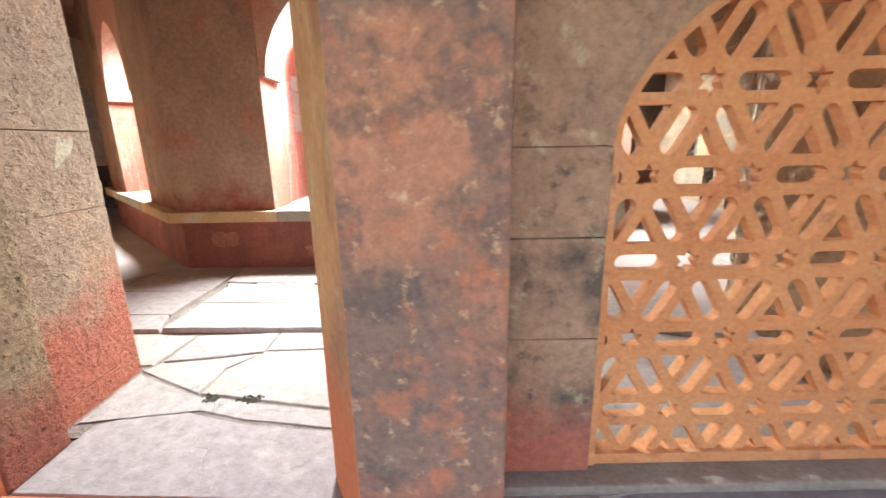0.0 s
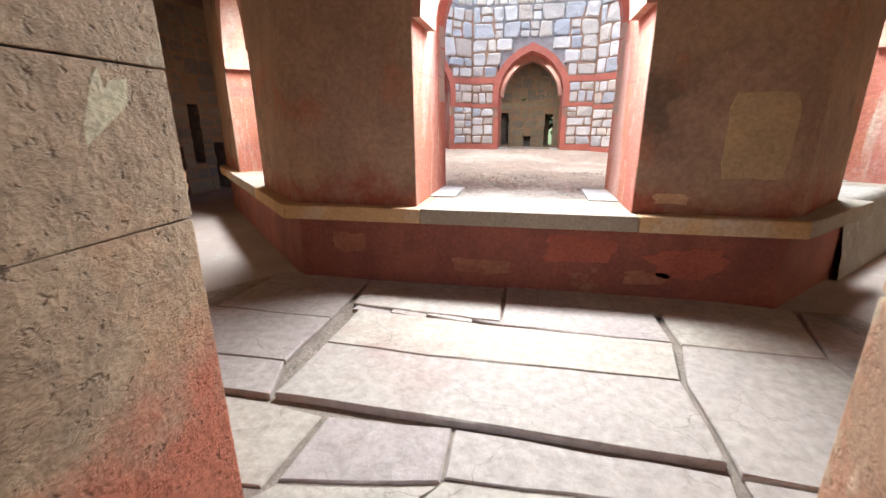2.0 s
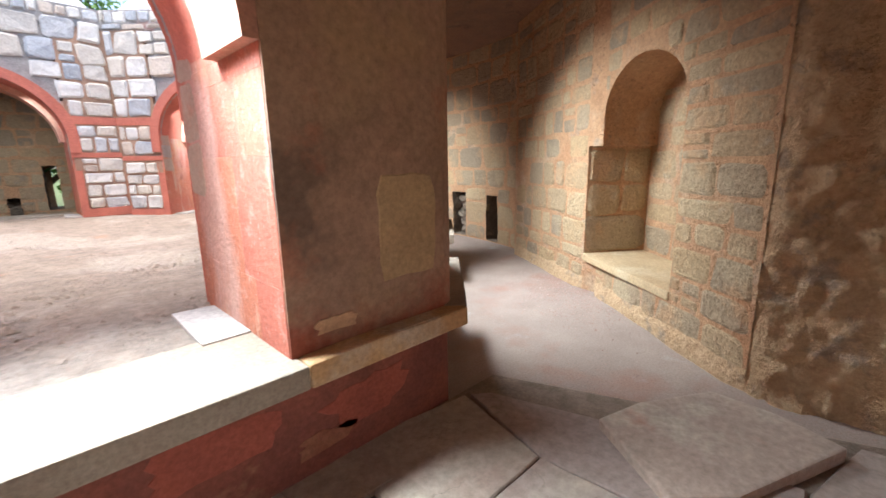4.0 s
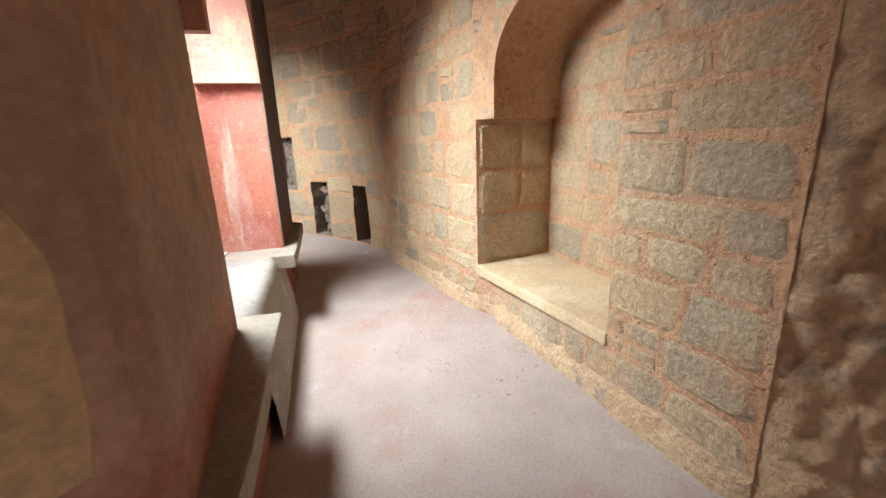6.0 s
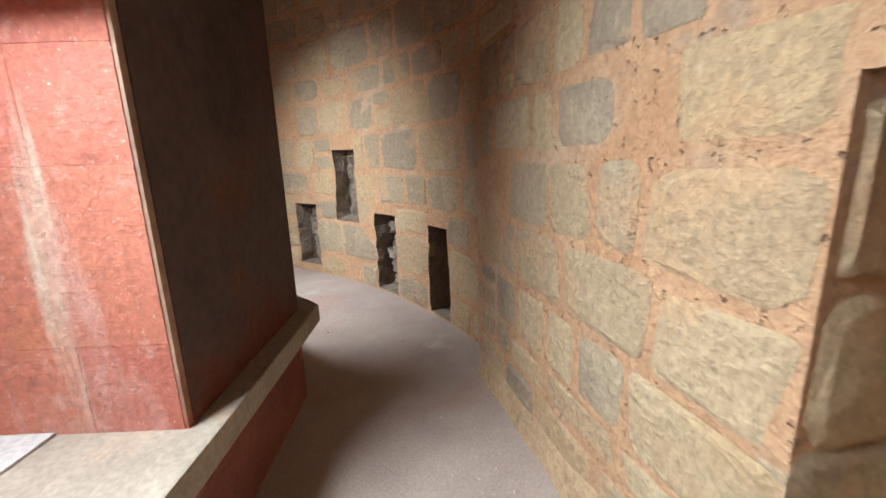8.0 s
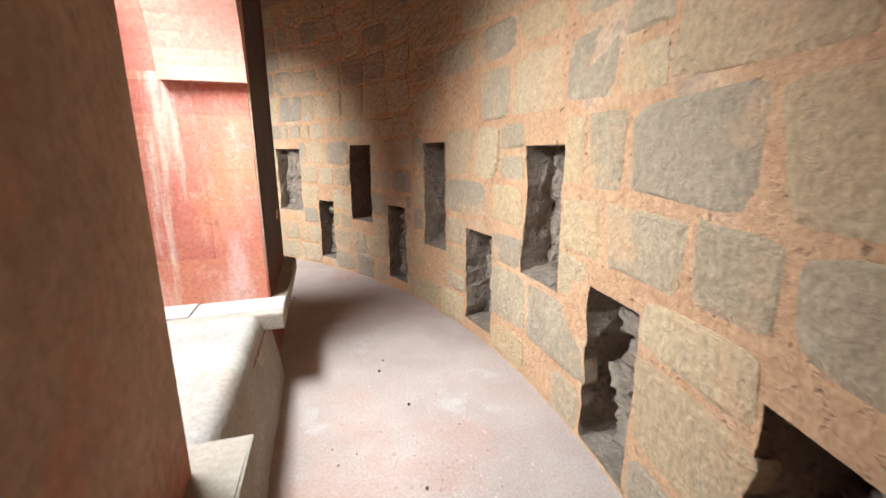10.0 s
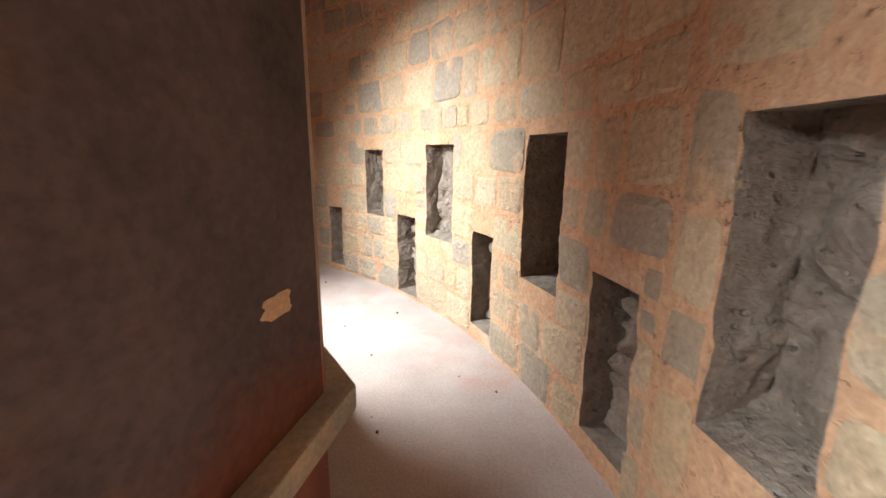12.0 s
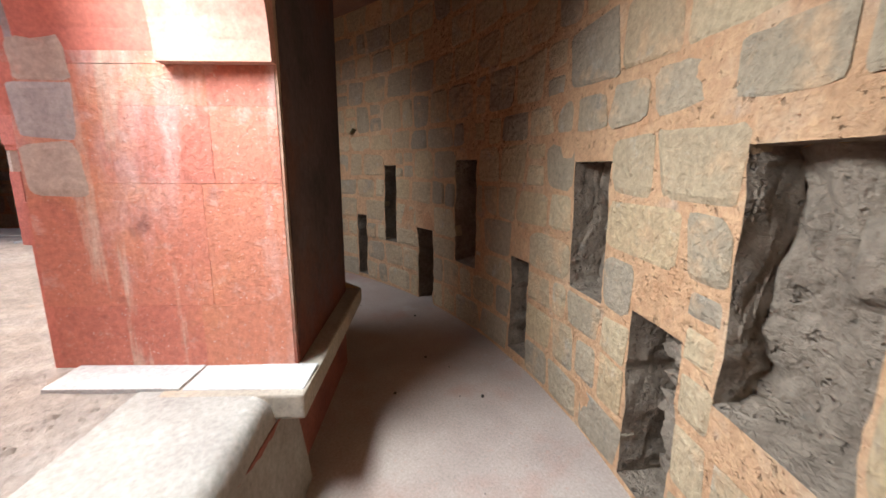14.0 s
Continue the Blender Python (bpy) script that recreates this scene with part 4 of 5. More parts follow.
# ---- straight wall beside the entrance, with its arched niche ----
def straight_wall(flip, niche):
    """From the entrance bay to the round wall, in two flats with a step between them. flip: on the other side of the entrance."""
    def P(p, z):
        return Vector((2 * CX - p.x if flip else p.x, p.y, z))

    def flat(a, c):
        d = (c - a).normalized()
        nrm = Vector((-d.y, d.x, 0))

        def surf(u, z, out):
            return P(a + d * u + nrm * out, z)
        return surf, (c - a).length

    PE, PB, PA, PK = Vector((2.12, 2.93, 0)), Vector((3.42, 4.525, 0)), Vector((3.46, 4.69, 0)), Vector((4.56, 6.40, 0))
    east, le = flat(PE, PB)
    west, lw = flat(PA, PK)
    n0, n1, zs, zl, zspr, zap, dep = 0.80, le, 0.41, 1.58, 1.86, 2.33, 0.60
    zt = CEIL_Z + 0.05
    V, F = [], []

    def quad(*ps):
        o = len(V)
        V.extend(ps)
        F.append(tuple(range(o, o + len(ps))))
    c, h = (n0 + n1 - 0.006) / 2, (n1 - 0.006 - n0) / 2
    m = 16
    us = [c - h * math.cos(math.pi * k / m) for k in range(m + 1)]
    za = [zspr + (zap - zspr) * math.sqrt(max(0, 1 - ((u - c) / h) ** 2)) for u in us]
    if niche:
        quad(east(0, 0, 0), east(n0, 0, 0), east(n0, zt, 0), east(0, zt, 0))
        quad(east(n0, 0, 0), east(n1, 0, 0), east(n1, zs, 0), east(n0, zs, 0))
        for k in range(m):
            quad(east(us[k], za[k], 0), east(us[k + 1], za[k + 1], 0), east(us[k + 1], zt, 0), east(us[k], zt, 0))
        quad(P(PB, 0), P(PA, 0), P(PA, zs), P(PB, zs))
        quad(P(PB, zl), P(PA, zl), P(PA, zt), P(PB, zt))
        quad(east(n1 - 0.006, zl, 0), east(n1, zl, 0), east(n1, zt, 0), east(n1 - 0.006, zt, 0))
    else:
        quad(east(0, 0, 0), east(le, 0, 0), east(le, zt, 0), east(0, zt, 0))
        quad(P(PB, 0), P(PA, 0), P(PA, zt), P(PB, zt))
    # slots of the flat beside the round wall: along, along, bottom, top
    holes = [] if niche else [(0.10, 0.32, 0.0, 0.85), (0.72, 1.03, 0.33, 1.48), (1.42, 1.62, 0.0, 0.72)]
    gu = sorted({0.0, lw, *[v for q in holes for v in q[:2]]})
    gz = sorted({0.0, zt, *[v for q in holes for v in q[2:]]})
    for ka in range(len(gu) - 1):
        for kz in range(len(gz) - 1):
            mu, mz = (gu[ka] + gu[ka + 1]) / 2, (gz[kz] + gz[kz + 1]) / 2
            if not any(q[0] < mu < q[1] and q[2] < mz < q[3] for q in holes):
                quad(west(gu[ka], gz[kz], 0), west(gu[ka + 1], gz[kz], 0), west(gu[ka + 1], gz[kz + 1], 0), west(gu[ka], gz[kz + 1], 0))
    quad(east(-0.3, 0, -1.5), east(le, 0, -1.5), east(le, zt, -1.5), east(-0.3, zt, -1.5))
    quad(west(-0.3, 0, -1.4), west(lw + 0.2, 0, -1.4), west(lw + 0.2, zt, -1.4), west(-0.3, zt, -1.4))
    w = tagged(raw("wall_niche" if niche else "wall_straight", V, F, M_MORTAR), "rough tan stone wall with orange mortar" + (" and an arched niche" if niche else ""), "wall", kind="structure")
    laid = []
    for ua, ub, za_, zb_ in holes:
        bm = bmesh.new()

        def cave(fu, fz, fd):
            p = west(ua + (ub - ua) * fu, za_ + (zb_ - za_) * fz, -0.3 * fd)
            return p + (noise.noise_vector(p * 7.0) * 0.045 + noise.noise_vector(p * 19.0) * 0.015) * min(1.0, fd * 3)
        for place, m1, m2 in ((lambda a, b: cave(0, a, b), 16, 5), (lambda a, b: cave(1, a, b), 16, 5), (lambda a, b: cave(a, 0, b), 6, 5), (lambda a, b: cave(a, 1, b), 6, 5), (lambda a, b: cave(a, b, 1), 6, 16)):
            g = [[bm.verts.new(place(x / m1, y / m2)) for y in range(m2 + 1)] for x in range(m1 + 1)]
            for x in range(m1):
                for y in range(m2):
                    bm.faces.new((g[x][y], g[x + 1][y], g[x + 1][y + 1], g[x][y + 1]))
        bmesh.ops.remove_doubles(bm, verts=bm.verts, dist=0.002)
        part("slot_recess", bm, M_DARKROCK, w, "dark rough recess of a wall slot")
    if niche:
        NB = Vector((4.07, 4.26, 0))  # far back corner
        NB2 = Vector((4.00, 4.18, 0))
        NC = PE + (PB - PE).normalized() * n0 + Vector((0.745, -0.667, 0)) * dep
        V, F = [], []
        quad(P(PA, zs), P(NB, zs), P(NB, zl), P(PA, zl))
        quad(east(n1 - 0.006, zl, 0), P(NB2, zl), P(NB2, zspr), east(n1 - 0.006, zspr, 0))
        quad(P(PA, zl), P(NB, zl), P(NB2, zl), east(n1 - 0.006, zl, 0))
        quad(P(NB, zs), P(NC, zs), P(NC, zap + 0.2), P(NB, zap + 0.2))
        quad(east(n0, zs, 0), P(NC, zs), P(NC, zspr), east(n0, zspr, 0))
        raw("niche_cheeks", V, F, M_MORTAR, w, "shaded stone cheeks and back of the niche")
        V, F = [], []
        for k in range(m + 1):
            back = NC + (NB2 - NC) * ((us[k] - us[0]) / (us[-1] - us[0]))
            V += [east(us[k], za[k], 0), P(back, za[k])]
        F += [(2 * k, 2 * k + 1, 2 * k + 3, 2 * k + 2) for k in range(m)]
        raw("niche_arch", V, F, M_MORTAR, w, "plastered soffit of the niche")
        bm = bmesh.new()
        prism(bm, [east(n0 - 0.01, 0, 0.02), P(PA + Vector((-0.02, -0.01, 0)), 0), P(PA + Vector((0.035, 0.035, 0)), 0), P(NB + Vector((0.05, 0.03, 0)), 0), P(NC + Vector((0.03, -0.03, 0)), 0)], zs - 0.08, zs + 0.003, 0.012, 0.006)
        part("niche_sill", bm, M_NSILL, w, "flat ochre stone sill of the niche")
        back, lb = flat(NC, NB)
        laid.append((back, lay(0.01, lb - 0.01, zs + 0.01, 2.15, lambda a, q: [], (0.25, 0.62), (0.2, 0.36), 0.05, r2, 0.95)))
        chk, lc = flat(NB, PA)
        laid.append((lambda u, z, out: chk(u, z, out), lay(0.01, lc - 0.01, zs + 0.01, zl - 0.01, lambda a, q: [], (0.3, 0.7), (0.3, 0.42), 0.03, r2, 1.0)))
    for surf, ln in ((east, le), (west, lw)) if niche else ((east, le),):
        # rough footing along the floor
        bm = bmesh.new()
        q_ = 16
        top, mid_, bot = [], [], []
        for k in range(q_ + 1):
            u = ln * k / q_
            g_ = noise.noise(Vector((u * 2.5, ln, 0)))
            e_ = 0.0 if k in (0, q_) else 1.0
            top.append(bm.verts.new(surf(u, 0.15 + 0.06 * g_, 0.0)))
            mid_.append(bm.verts.new(surf(u, 0.09 + 0.04 * g_, e_ * (0.03 + 0.02 * g_))))
            bot.append(bm.verts.new(surf(u, -0.01, e_ * (0.05 + 0.03 * g_))))
        for k in range(q_):
            bm.faces.new((top[k], top[k + 1], mid_[k + 1], mid_[k]))
            bm.faces.new((mid_[k], mid_[k + 1], bot[k + 1], bot[k]))
        part("footing", bm, M_ROUGH, w, "grey cement footing along the floor", smooth=True)

    def gaps(z0_, z1_):
        if not niche or z1_ < zs - 0.06 or z0_ >= zap:
            return []
        z = max(z0_, zspr)
        q = h * math.sqrt(max(0, 1 - ((z - zspr) / (zap - zspr)) ** 2)) + 0.01
        return [(c - q + 0.02, c + q + (0.13 if z0_ < zl - 0.05 else 0.0))]
    laid.append((east, lay(0.02, le - 0.01, 0.1, CEIL_Z - 0.05, gaps, (0.20, 0.55), (0.14, 0.30), 0.035, r2, 0.96)))
    laid.append((west, lay(0.0, lw - 0.05, 0.1, CEIL_Z - 0.05, lambda a, q: [(e[0] - 0.01, e[1] + 0.01) for e in holes if e[2] < q - 0.02 and e[3] > a + 0.02], (0.2, 0.55), (0.17, 0.34), 0.05, r2, 0.9)))
    return w, laid


NICHE = straight_wall(False, True)
PLAIN = straight_wall(True, False)


# ---- entrance bay: rough return walls, door piers, pierced screen ----
def block_wall(name, pts, courses, material, label, parent, bevel=0.01, jit=0.004):
    """Stacked courses over one plan outline."""
    for k in range(len(courses) - 1):
        bm = bmesh.new()
        prism(bm, pts, courses[k] + 0.0015, courses[k + 1] - 0.0015, bevel, jit)
        part(name, bm, material, parent, label if k == 0 else "")


RETURNS = []
for flip in (False, True):
    def P(x, y):
        return (2 * CX - x if flip else x, y)
    bm = bmesh.new()
    prism(bm, [P(2.20, 2.98), P(2.19, 2.3), P(2.21, 1.62), P(3.2, 1.62), P(3.6, 2.2)], 0, CEIL_Z)
    ret = tagged(part("wall_return", bm, M_ROUGH), "hacked rough brown stone return wall beside the doorway", "wall", kind="structure")

    def hacked(u, z, out):
        """u from the niche wall's corner towards the doorway."""
        q = Vector((u * 5.5, 3.0 + flip, z * 7.0))
        bulge = 0.05 * cleft(q) + 0.05 * noise.noise(Vector((u * 2.2, 1.0, z * 2.2))) + 0.022 * noise.noise(Vector((u * 11, 5.0, z * 11))) + 0.010 * noise.noise(Vector((u * 31, 5.0, z * 31)))
        edge = min(1.0, u / 0.10)
        return Vector((*P(2.13 - (0.02 + bulge) * edge - out, 2.94 - u), z))
    bm = bmesh.new()
    g = [[bm.verts.new(hacked(1.33 * x / 44, 3.36 * y / 112, 0)) for y in range(113)] for x in range(45)]
    for x in range(44):
        for y in range(112):
            bm.faces.new((g[x][y], g[x + 1][y], g[x + 1][y + 1], g[x][y + 1]))
    part("hacked_face", bm, M_ROUGH, ret, "broken rubble core with crumbling orange mortar", smooth=True)
    RETURNS.append((ret, hacked))

door_wall = thing("wall_entrance", "dressed stone doorway wall with worn red paint and a pierced screen", "wall", kind="structure")
# left jamb
block_wall("jamb_block", [(-1.78, 2.20), (-1.77, 1.60), (-4.3, 1.60), (-4.3, 2.20)], [0, 0.13, 0.985, 1.36, 2.1], M_ASHLAR, "tooled tan sandstone block with red paint at its foot", door_wall, 0.004)
block_wall("jamb_block", [(-1.675, 1.597), (-1.665, 1.31), (-2.6, 1.31), (-2.6, 1.597)], [0, 2.1], M_TOOLED, "coarsely tooled olive-tan sandstone door post", door_wall, 0.012)
block_wall("jamb_edge", [(-1.672, 1.308), (-1.79, 1.19), (-2.6, 1.19), (-2.6, 1.308)], [0, 2.1], M_YELLOW, "chamfered ochre edge of the door frame", door_wall)
block_wall("front_block", [(-2.602, 1.40), (-2.602, 1.25), (-4.3, 1.25), (-4.3, 1.40)], [0, 0.9, 2.1], M_BLOTCH, "", door_wall)
block_wall("front_block", [(-1.80, 1.188), (-1.88, 1.12), (-2.6, 1.12), (-2.6, 1.188)], [0, 2.1], M_PORTAL, "", door_wall)
# right door pier
block_wall("jamb_block", [(-0.20, 2.15), (-0.43, 1.42), (0.30, 1.42), (0.30, 2.15)], [0, 0.9, 1.34, 2.1], M_JAMB, "", door_wall)
block_wall("jamb_edge", [(-0.44, 1.418), (-0.435, 1.36), (-0.25, 0.97), (-0.15, 0.97), (-0.15, 1.418)], [0, 2.1], M_YELLOW, "chamfered ochre edge of the door frame", door_wall, 0.012)
block_wall("door_pier", [(-0.252, 0.955), (0.157, 0.93), (0.157, 1.418), (-0.148, 1.418), (-0.148, 0.985)], [0, 2.1], M_PORTAL, "blotched red and black door pier", door_wall, 0.02)
# recessed wall between pier and screen, with an arched opening
JX, JH, JS, JR = 1.27, 0.73, 1.26, 0.62
JY0, JY1 = 1.335, 1.39


def j_arch(x):
    q = min(1.0, abs(x - JX) / JH)
    return JS + JR * (0.72 * math.sqrt(max(0.0, 1 - q * q)) + 0.28 * (1 - q))


for k, (za, zb) in enumerate(((0.045, 0.60), (0.60, 0.965), (0.965, JS), (JS, 2.1))):
    bm = bmesh.new()
    if k < 3:
        prism(bm, [(0.16, JY0), (JX - JH, JY0), (JX - JH, 1.62), (0.16, 1.62)], za + 0.0015, zb - 0.0015, 0.006, 0.002)
        part("wall_block", bm, M_BLOTCH, door_wall, "blackened tan wall block")
        bm = bmesh.new()
        prism(bm, [(JX + JH, JY0), (2.9, JY0), (2.9, 1.62), (JX + JH, 1.62)], za + 0.0015, zb - 0.0015, 0.006, 0.002)
        part("wall_block", bm, M_BLOTCH, door_wall)
    else:
        xs = [0.16] + [JX - JH * math.cos(math.pi * q / 24) for q in range(25)] + [2.9]
        cols = []
        for x in xs:
            z = za if x < JX - JH + 1e-6 or x > JX + JH - 1e-6 else j_arch(x)
            cols.append([bm.verts.new((x, y, zz)) for y in (JY0, 1.62) for zz in (z, zb)])
        for q in range(len(cols) - 1):
            p, s_ = cols[q], cols[q + 1]
            bm.faces.new((p[0], s_[0], s_[1], p[1]))
            bm.faces.new((p[2], s_[2], s_[3], p[3]))
            bm.faces.new((p[0], p[2], s_[2], s_[0]))
            bm.faces.new((p[1], p[3], s_[3], s_[1]))
        part("wall_block", bm, M_BLOTCH, door_wall, "upper wall stone cut to the screen's arch")
bm = bmesh.new()
prism(bm, [(0.16, JY0 - 0.07), (2.9, JY0 - 0.07), (2.9, 1.62), (0.16, 1.62)], 0.0, 0.043, 0.01, 0.003)
part("screen_sill", bm, M_SILL, door_wall, "pale stone sill under the screen")
# masonry above the doorway and the plain stretch beside it
bm = bmesh.new()
prism(bm, [(-4.3, 1.25), (2.9, 1.25), (2.9, 2.2), (-4.3, 2.2)], 2.102, CEIL_Z)
part("lintel_wall", bm, M_ASHLAR, door_wall, "masonry above the doorway")

# scaled-off cream patch on the reveal of the doorway, and a broken chip at its arris
for name, label, material, y, z, w, h, sd in (("cream_patch", "pale cream patch of bared stone", M_CREAM, 2.01, 1.19, 0.10, 0.30, 31), ("arris_chip", "pinkish broken chip at the arris", M_SPOT, 2.17, 1.06, 0.07, 0.09, 32)):
    bm = bmesh.new()
    rim = []
    for k in range(26):
        a = 6.2832 * k / 26
        f = 0.5 * (1 + 0.45 * noise.noise(Vector((math.cos(a) * 2.4, math.sin(a) * 2.4, sd)))) / max(abs(math.cos(a)), abs(math.sin(a))) ** 0.6
        rim.append((y + w * f * math.cos(a) + 0.18 * h * f * math.sin(a), z + h * f * math.sin(a)))
    face_x = [-1.77 - 0.0167 * (py - 1.6) / 0.6 for py, pz in rim]
    lo = [bm.verts.new((fx - 0.01, py, pz)) for fx, (py, pz) in zip(face_x, rim)]
    hi = [bm.verts.new((fx + 0.004, y + (py - y) * 0.97, z + (pz - z) * 0.98)) for fx, (py, pz) in zip(face_x, rim)]
    bm.faces.new(hi)
    for k in range(26):
        bm.faces.new((lo[k], lo[(k + 1) % 26], hi[(k + 1) % 26], hi[k]))
    part(name, bm, material, door_wall, label)

# threshold
bm = bmesh.new()
prism(bm, [(-1.8 + 0.145 * k, 1.15 + 0.03 * noise.noise(Vector((k, 2, 1)))) for k in range(11)] + [(-0.36, 1.22), (-1.0, 1.26), (-1.66, 1.29)], -0.05, 0.022, 0.012, 0.006)
tagged(part("threshold", bm, M_PORTAL), "worn reddish stone threshold of the doorway", "threshold", kind="structure")

# pierced screen: stars on a triangular lattice, slots along its edges, small triangles between
LAT, JW = 0.340, 0.047
jali = thing("pierced_screen", "orange sandstone lattice screen of stars, slots and triangles ", "screen", place=(JX, JY1, 0.045))
VJ, FJ = [], []


def cell(cx, cz, outline, hole, y0=JY1 + 0.002, y1=JY1 + 0.048):
    """A ring of stone between a cell's outline and its hole, both star-shaped about (cx, cz)."""
    def radial(poly, th):
        dx, dz = math.cos(th), math.sin(th)
        best = None
        for k in range(len(poly)):
            (x1, z1), (x2, z2) = poly[k], poly[(k + 1) % len(poly)]
            ex, ez = x2 - x1, z2 - z1
            den = dx * ez - dz * ex
            if abs(den) < 1e-12:
                continue
            t = (x1 * ez - z1 * ex) / den
            s_ = (x1 * dz - z1 * dx) / den
            if t > 0 and -1e-9 <= s_ <= 1 + 1e-9:
                best = t if best is None else max(best, t)
        return best or 0.001
    ths = sorted({round(math.atan2(z, x) % (2 * math.pi), 6) for x, z in outline + hole})
    o = len(VJ)
    for th in ths:
        ro, ri = radial(outline, th), radial(hole, th)
        for y, rr in ((y0, ro), (y0, ri), (y1, ri), (y1, ro)):
            VJ.append((cx + rr * math.cos(th) - JX, y - JY1, cz + rr * math.sin(th) - 0.045))
    n = len(ths)
    for k in range(n):
        a, b = o + 4 * k, o + 4 * ((k + 1) % n)
        FJ.extend([(a, b, b + 1, a + 1), (a + 1, b + 1, b + 2, a + 2), (a + 2, b + 2, b + 3, a + 3)])


def rot(poly, deg):
    c, s_ = math.cos(radians(deg)), math.sin(radians(deg))
    return [(x * c - z * s_, x * s_ + z * c) for x, z in poly]


hexa = [(2 * JW * math.cos(radians(30 + 60 * k)), 2 * JW * math.sin(radians(30 + 60 * k))) for k in range(6)]
star = [((0.046 if k % 2 == 0 else 0.026) * math.cos(radians(30 + 30 * k)), (0.046 if k % 2 == 0 else 0.026) * math.sin(radians(30 + 30 * k))) for k in range(12)]
hl = LAT / 2 - math.sqrt(3) * JW
rect = [(hl, -JW), (hl, JW), (-hl, JW), (-hl, -JW)]
sw, sl = 0.029, hl - 0.004
slot = [(sl - sw + sw * math.cos(radians(a)), sw * math.sin(radians(a))) for a in range(-90, 91, 30)] + [(-sl + sw + sw * math.cos(radians(a)), sw * math.sin(radians(a))) for a in range(90, 271, 30)]
ri = LAT / (2 * math.sqrt(3)) - JW
tri = [(2 * ri * math.cos(radians(90 + 120 * k)), 2 * ri * math.sin(radians(90 + 120 * k))) for k in range(3)]
trh = [(x * 0.62, z * 0.62) for x, z in tri]
RH = LAT * math.sqrt(3) / 2
JLX, JLZ = 0.852 + 0.170, 0.27 - 0.294
for row in range(0, 8):
    for col in range(-4, 6):
        x, z = JLX + col * LAT + (row % 2) * -LAT / 2, JLZ + row * RH
        def ok(px, pz):
            return JX - JH - 0.14 < px < JX + JH + 0.14 and 0.06 < pz < j_arch(px) + 0.16
        if ok(x, z):
            cell(x, z, hexa, star)
        for deg in (0, 60, 120):
            ex, ez = x + LAT / 2 * math.cos(radians(deg)), z + LAT / 2 * math.sin(radians(deg))
            if ok(ex, ez):
                cell(ex, ez, rot(rect, deg), rot(slot, deg))
        for px, pz, dg in ((x + LAT / 2, z + RH / 3, 0), (x, z + RH * 2 / 3, 180)):
            if ok(px, pz):
                cell(px, pz, rot(tri, dg), rot(trh, dg))
raw("lattice", VJ, FJ, M_JALI, jali)
bm = bmesh.new()
xs = [JX - JH * math.cos(math.pi * q / 30) for q in range(31)]
path = [(JX - JH, 0.047)] + [(x, j_arch(x)) for x in xs] + [(JX + JH, 0.047)]
cols = []
for k, (x, z) in enumerate(path):
    dx, dz = path[min(k + 1, len(path) - 1)][0] - path[max(k - 1, 0)][0], path[min(k + 1, len(path) - 1)][1] - path[max(k - 1, 0)][1]
    ln = math.hypot(dx, dz)
    ix, iz = x + dz / ln * 0.032, z - dx / ln * 0.032
    cols.append([bm.verts.new((px - JX, y - JY1, pz - 0.045)) for y in (JY1 - 0.03, JY1 + 0.001) for px, pz in ((x, z), (ix, iz))])
for k in range(len(cols) - 1):
    p, q = cols[k], cols[k + 1]
    bm.faces.new((p[0], q[0], q[1], p[1]))
    bm.faces.new((p[1], q[1], q[3], p[3]))
part("frame", bm, M_JALI, jali, "plain raised border of the arch")
bm = bmesh.new()
prism(bm, [(-JH, -0.02), (JH, -0.02), (JH, 0.065), (-JH, 0.065)], 0.0, 0.045, 0.004)
part("bottom_rail", bm, M_JALI, jali, "plain bottom rail")

# assumed porch, out of view: walls and ceiling added to dim the door front, open behind
bm = bmesh.new()
prism(bm, [(-4.3, 1.24), (-4.3, -4.0), (-4.6, -4.0), (-4.6, 1.24)], -0.02, 3.6)
tagged(part("wall_porch_west", bm, M_ASHLAR), "unseen side wall added to shade the door front", "wall", kind="structure")
bm = bmesh.new()
prism(bm, [(2.92, 1.24), (2.92, -4.0), (3.2, -4.0), (3.2, 1.24)], -0.02, 3.6)
tagged(part("wall_porch_east", bm, M_ASHLAR), "unseen side wall added to shade the door front", "wall", kind="structure")
bm = bmesh.new()
prism(bm, [(-4.3, 1.24), (2.92, 1.24), (2.92, -1.5), (-4.3, -1.5)], 2.9, 3.2)
tagged(part("ceiling_porch", bm, M_CEIL), "unseen ceiling added to shade the door front", "ceiling", kind="structure")

# ---- paving of the entrance bay ----
paving = thing("paving", "large worn pinkish stone slabs with open cracked joints", "paving", kind="structure")
bm = bmesh.new()
prism(bm, [(-3.4, 1.62), (1.95, 1.62), (1.95, 2.3), (1.2, 4.2), (-2.9, 4.28), (-3.4, 3.6)], -0.02, 0.010)
part("joint_bed", bm, M_DIRT, paving, "dark earth in the joints")


